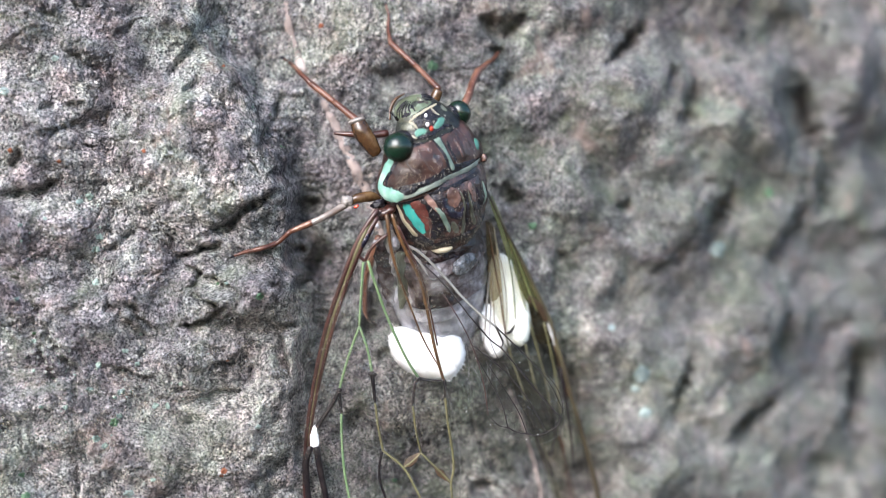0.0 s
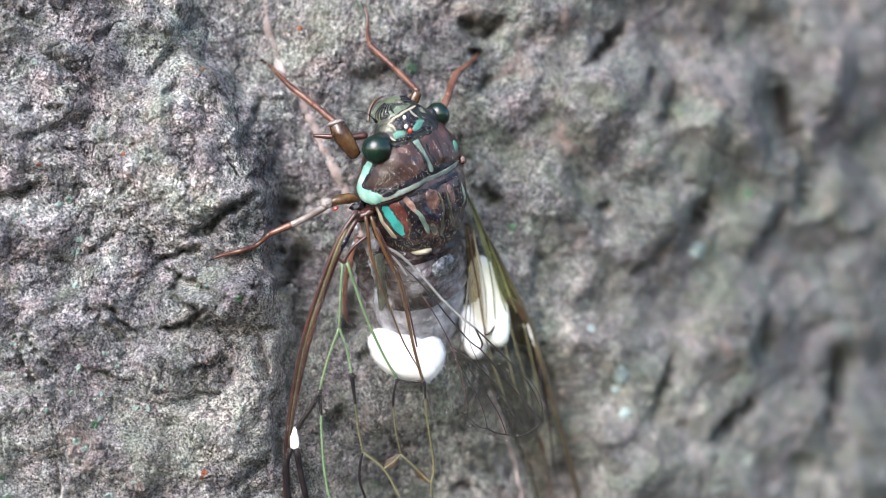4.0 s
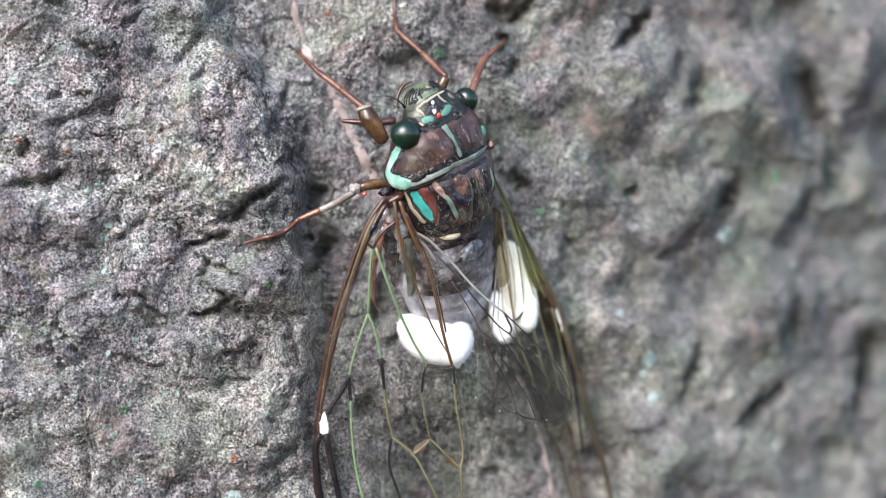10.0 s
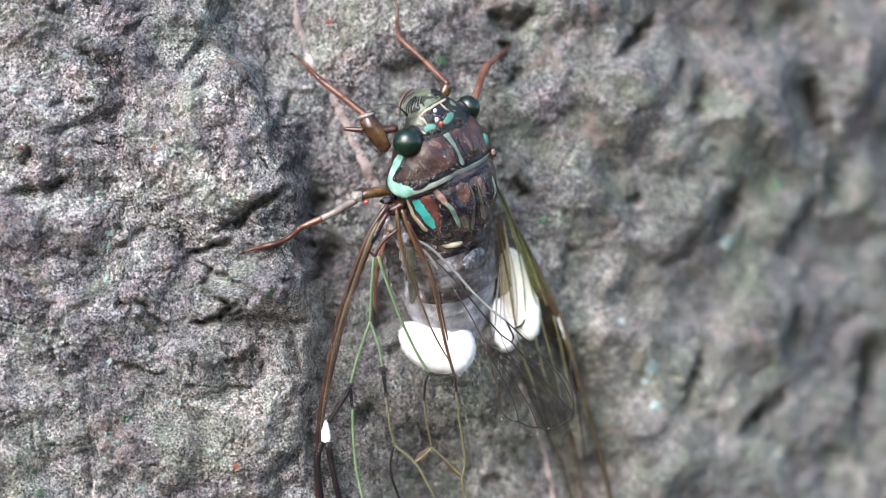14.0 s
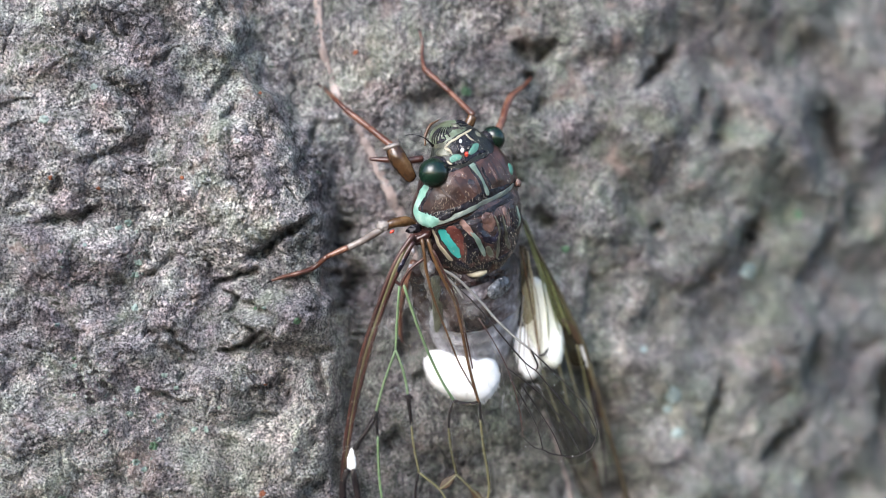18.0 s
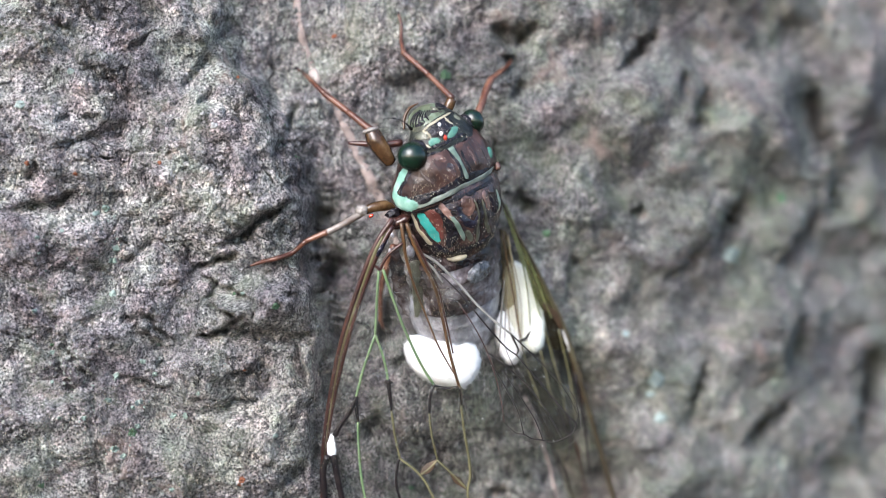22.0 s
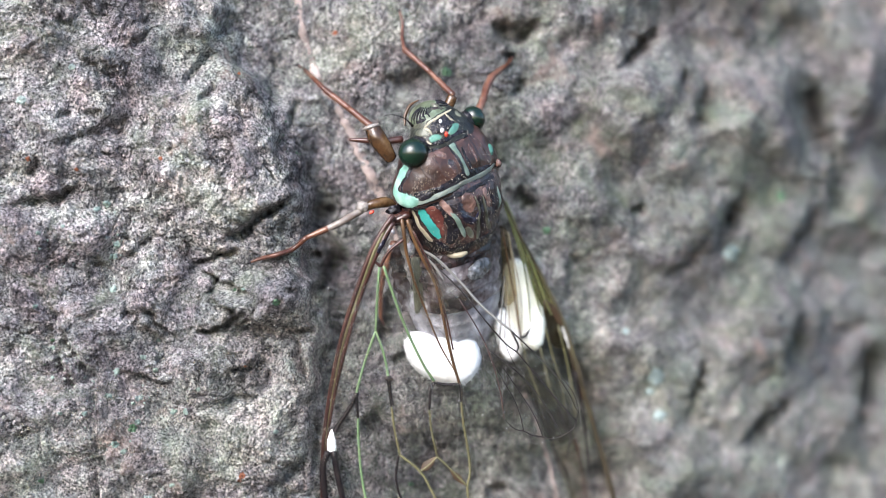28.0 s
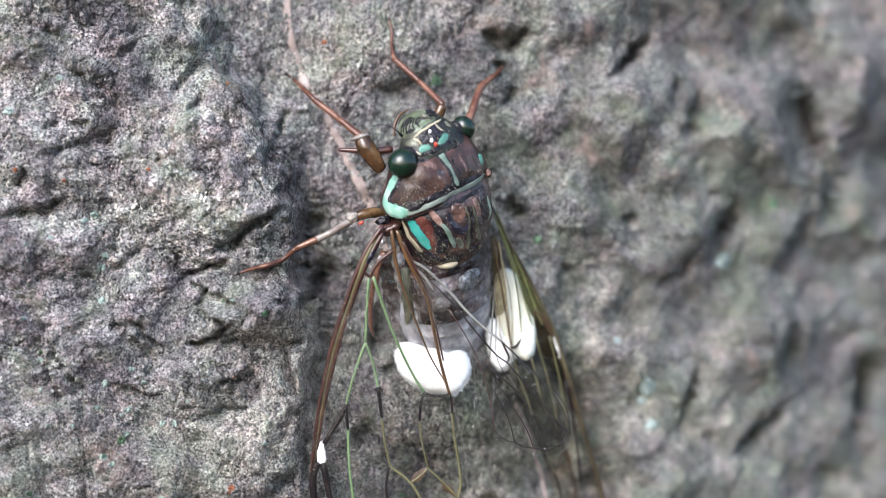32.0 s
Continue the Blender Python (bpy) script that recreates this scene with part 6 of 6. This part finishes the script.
CRUMB = coat("grey_green_crust", [(0.11, 0.125, 0.11), (0.20, 0.215, 0.20), (0.30, 0.31, 0.295)], 700, 0.9, 0.0002, 2500)
ORANGE = coat("orange_fleck", [(0.16, 0.05, 0.022), (0.26, 0.09, 0.045)], 900, 0.8, 0.0001, 2500)


def rootlet(label, line, radii):
    bm = bmesh.new()
    way = glide(line, 5)
    pts = [Vector((x, -h, z)) for (x, z), h in zip(way, bark(way[:, 0], way[:, 1]).tolist())]
    tube(bm, pts, radii, 10, 2, flat=0.45, wobble=0.35)
    ob = part("rootlet", bm, ROOTLET, None)
    ob.location = (0, 0, EYE)
    return tagged(ob, label, "rootlet")


rootlet("thin pinkish dried rootlet clinging to the bark", [(-18.58, 35.67), (-18.38, 31.14), (-18.06, 27.25), (-17.35, 24.02), (-16.11, 20.53), (-14.43, 17.93), (-12.93, 15.34), (-11.31, 11.76), (-9.66, 8.38), (-8.4, 4.9), (-7.2, 1.6)], [0.4, 0.5, 0.45, 0.55, 0.5, 0.65, 0.7, 0.5])
rootlet("thin pinkish dried rootlet clinging to the bark", [(6.38, -13.23), (8.07, -17.28), (9.41, -21.28), (10.78, -26.05), (11.79, -30.74), (12.79, -36.09)], [0.05, 0.25, 0.4, 0.45, 0.45, 0.4])


def crust(name, label, category, x, z, size, material, group, seed):
    """A thin lobed patch that lies on the bark."""
    seg, rings = 26, 9
    f = np.arange(seg) * 2 * np.pi / seg
    lobe = np.array([1 + 0.45 * noise.noise(Vector((math.cos(a) * 1.7, math.sin(a) * 1.7, seed * 3.1))) for a in f])
    proud = 0.25 + 0.2 * size
    xs, zs, up = [x], [z], [proud]
    for i in range(1, rings + 1):
        rho = i / rings
        xs += list(x + size * rho * lobe * np.cos(f))
        zs += list(z + size * rho * lobe * np.sin(f) * 0.9)
        up += list(proud * (1 - rho ** 4) - 0.12 * rho ** 4 + 0 * f)
    xs, zs = np.array(xs), np.array(zs)
    h = bark(xs, zs) + np.array(up)
    bm = bmesh.new()
    vs = [bm.verts.new((a * MM, -b * MM, c * MM)) for a, b, c in zip(xs, h, zs)]
    for k in range(seg):
        bm.faces.new((vs[0], vs[1 + k], vs[1 + (k + 1) % seg]))
        for i in range(rings - 1):
            o, o2 = 1 + i * seg, 1 + (i + 1) * seg
            bm.faces.new((vs[o + k], vs[o2 + k], vs[o2 + (k + 1) % seg], vs[o + (k + 1) % seg]))
    ob = part(name, bm, material, None)
    ob.location = (0, 0, EYE)
    return tagged(ob, label, category, group)


for i, (x, z, s) in enumerate([(-38.40, -3.66, 0.50), (-45.06, -10.10, 0.35), (-38.15, -12.84, 0.50), (-39.05, -15.57, 0.45), (-41.44, -17.40, 0.38), (-31.95, -17.40, 0.50), (-30.58, -17.45, 0.45), (-35.83, -18.49, 0.40), (-38.17, -20.88, 0.50), (-37.23, -21.67, 0.45), (-45.05, -13.40, 0.30), (-35.17, -11.29, 0.40), (-33.86, -12.74, 0.40), (-28.97, -14.88, 0.35), (-32.01, -25.51, 0.35), (-20.42, -19.64, 0.40), (-40.08, 5.23, 0.45), (-39.11, 5.82, 0.50), (-45.99, 2.60, 0.35), (-37.97, 1.29, 0.50), (-38.43, -0.03, 0.50), (-43.38, 3.33, 0.30), (-46.54, -5.48, 0.30), (-23.98, -3.84, 0.30), (-44.14, -17.36, 0.30), (-33.62, -9.46, 0.30), (-36.36, -16.44, 0.35)]):
    crust("lichen_patch", "small mint green lichen scale on the bark", "lichen", x, z, s, LICHEN, "mint lichen scales", i)
for i, (x, z, s) in enumerate([(23.79, -14.96, 1.30), (23.05, -16.77, 0.60), (24.27, -19.64, 0.90), (20.03, -9.36, 0.60), (33.52, -0.07, 1.20), (-35.77, -15.83, 0.50), (-34.70, -27.03, 0.60), (-24.39, -28.92, 0.90), (-25.34, -29.29, 0.50), (-48.05, 17.24, 0.70), (-42.62, 20.93, 0.50)]):
    crust("lichen_patch", "pale blue-green crusty lichen patch on the bark", "lichen", x, z, s, PALE_LICHEN, "pale lichen patches", 40 + i)
for i, (x, z, s) in enumerate([(-1.26, 21.21, 0.70), (40.15, 6.96, 0.70), (-36.36, -19.19, 0.60), (-45.68, -27.07, 0.60), (-46.33, -24.85, 0.40), (-20.04, -5.22, 0.50), (-45.06, -9.29, 0.30), (-25.07, -3.85, 0.25), (-5.59, -26.78, 0.40), (10.44, 2.68, 0.60)]):
    crust("moss_tuft", "tiny bright green moss cushion on the bark", "moss", x, z, s, LEAFY, "green moss cushions", 60 + i)
for i, (x, z, s) in enumerate([(-43.77, 5.63, 0.32), (-26.78, 14.76, 0.50), (-28.00, 16.13, 0.35), (-40.92, 5.04, 0.25), (-29.89, 10.53, 0.40)]):
    crust("lichen_patch", "chalky white lichen spot on the bark", "lichen", x, z, s, CHALK, "chalky lichen spots", 80 + i)
for i, (x, z, s) in enumerate([(-14.04, 25.61, 0.40), (-41.98, 9.54, 0.30), (-47.29, 10.76, 0.40), (-32.92, 10.78, 0.30), (-24.22, -24.50, 0.45), (-24.46, -25.04, 0.30), (-23.85, -12.43, 0.30), (-24.50, 20.43, 0.25)]):
    crust("fungus_fleck", "tiny rusty orange fungus fleck on the bark", "fungus", x, z, s, ORANGE, "orange flecks", 100 + i)


def granules(label, material, spots, count, size, seed):
    """Countless tiny lichen grains strewn in loose drifts."""
    rnd = random.Random(seed)
    ball_bm = bmesh.new()
    bmesh.ops.create_icosphere(ball_bm, subdivisions=1, radius=1.0)
    ball_bm.verts.ensure_lookup_table()
    unit = np.array([v.co[:] for v in ball_bm.verts])
    tris = np.array([[v.index for v in f.verts] for f in ball_bm.faces])
    ball_bm.free()
    x, z, q = [], [], []
    for k in range(count):
        x0, z0, wide = spots[k % len(spots)]
        x.append(x0 + rnd.gauss(0, wide))
        z.append(z0 + rnd.gauss(0, wide))
        q.append(size * rnd.uniform(0.4, 1.3))
    x, z, q = np.array(x), np.array(z), np.array(q)[:, None]
    h = bark(x, z)
    swell = 1 + 0.35 * np.sin(np.arange(count)[:, None] * 1.7 + np.arange(len(unit)) * 2.3)
    co = np.stack([x[:, None] + unit[:, 0] * q * swell, -h[:, None] + unit[:, 1] * q * 0.5, z[:, None] + unit[:, 2] * q * swell], axis=2).reshape(-1, 3) * MM
    faces = (tris[None] + len(unit) * np.arange(count)[:, None, None]).reshape(-1, 3)
    me = bpy.data.meshes.new("lichen_grains")
    me.from_pydata(co.tolist(), [], faces.tolist())
    me.polygons.foreach_set("use_smooth", np.ones(len(faces), dtype=bool))
    me.materials.append(material)
    ob = new("lichen_grains", me)
    ob.location = (0, 0, EYE)
    return tagged(ob, label, "lichen", kind="stuff")


granules("scattered mint green lichen grains on the bark", LICHEN, [(-37.2, -20.6, 2.6), (-32.4, -17.6, 1.8), (-41.4, -16.8, 2.2), (-34.8, -12.6, 2.0), (-39.0, 5.1, 1.8), (-38.4, 0.7, 1.5), (-28.4, -15.1, 1.6), (-20.3, -20.2, 1.4), (-44.7, 0.7, 1.6), (-33.6, -26.4, 2.4)], 520, 0.15, 3)
granules("crowded grey-green lichen grains in a crust on the bark", CRUMB, [(-45.7, -11.8, 2.0), (-45.0, -17.3, 2.2), (-46.0, -22.9, 2.4), (-43.3, -20.5, 1.8), (-46.9, -27.3, 2.0), (-42.0, -11.8, 1.6)], 900, 0.2, 5)
granules("scattered dark green moss grains on the bark", LEAFY, [(-42.9, -10.5, 2.2), (-45.2, -14.3, 2.0), (-45.2, -26.1, 2.2), (-21.9, 22.6, 1.6), (-21.1, 17.9, 1.4), (-20.3, 12.6, 1.2), (-11.9, -1.4, 1.4), (-9.4, -20.4, 2.4), (-33.9, 5.0, 1.6)], 320, 0.12, 4)
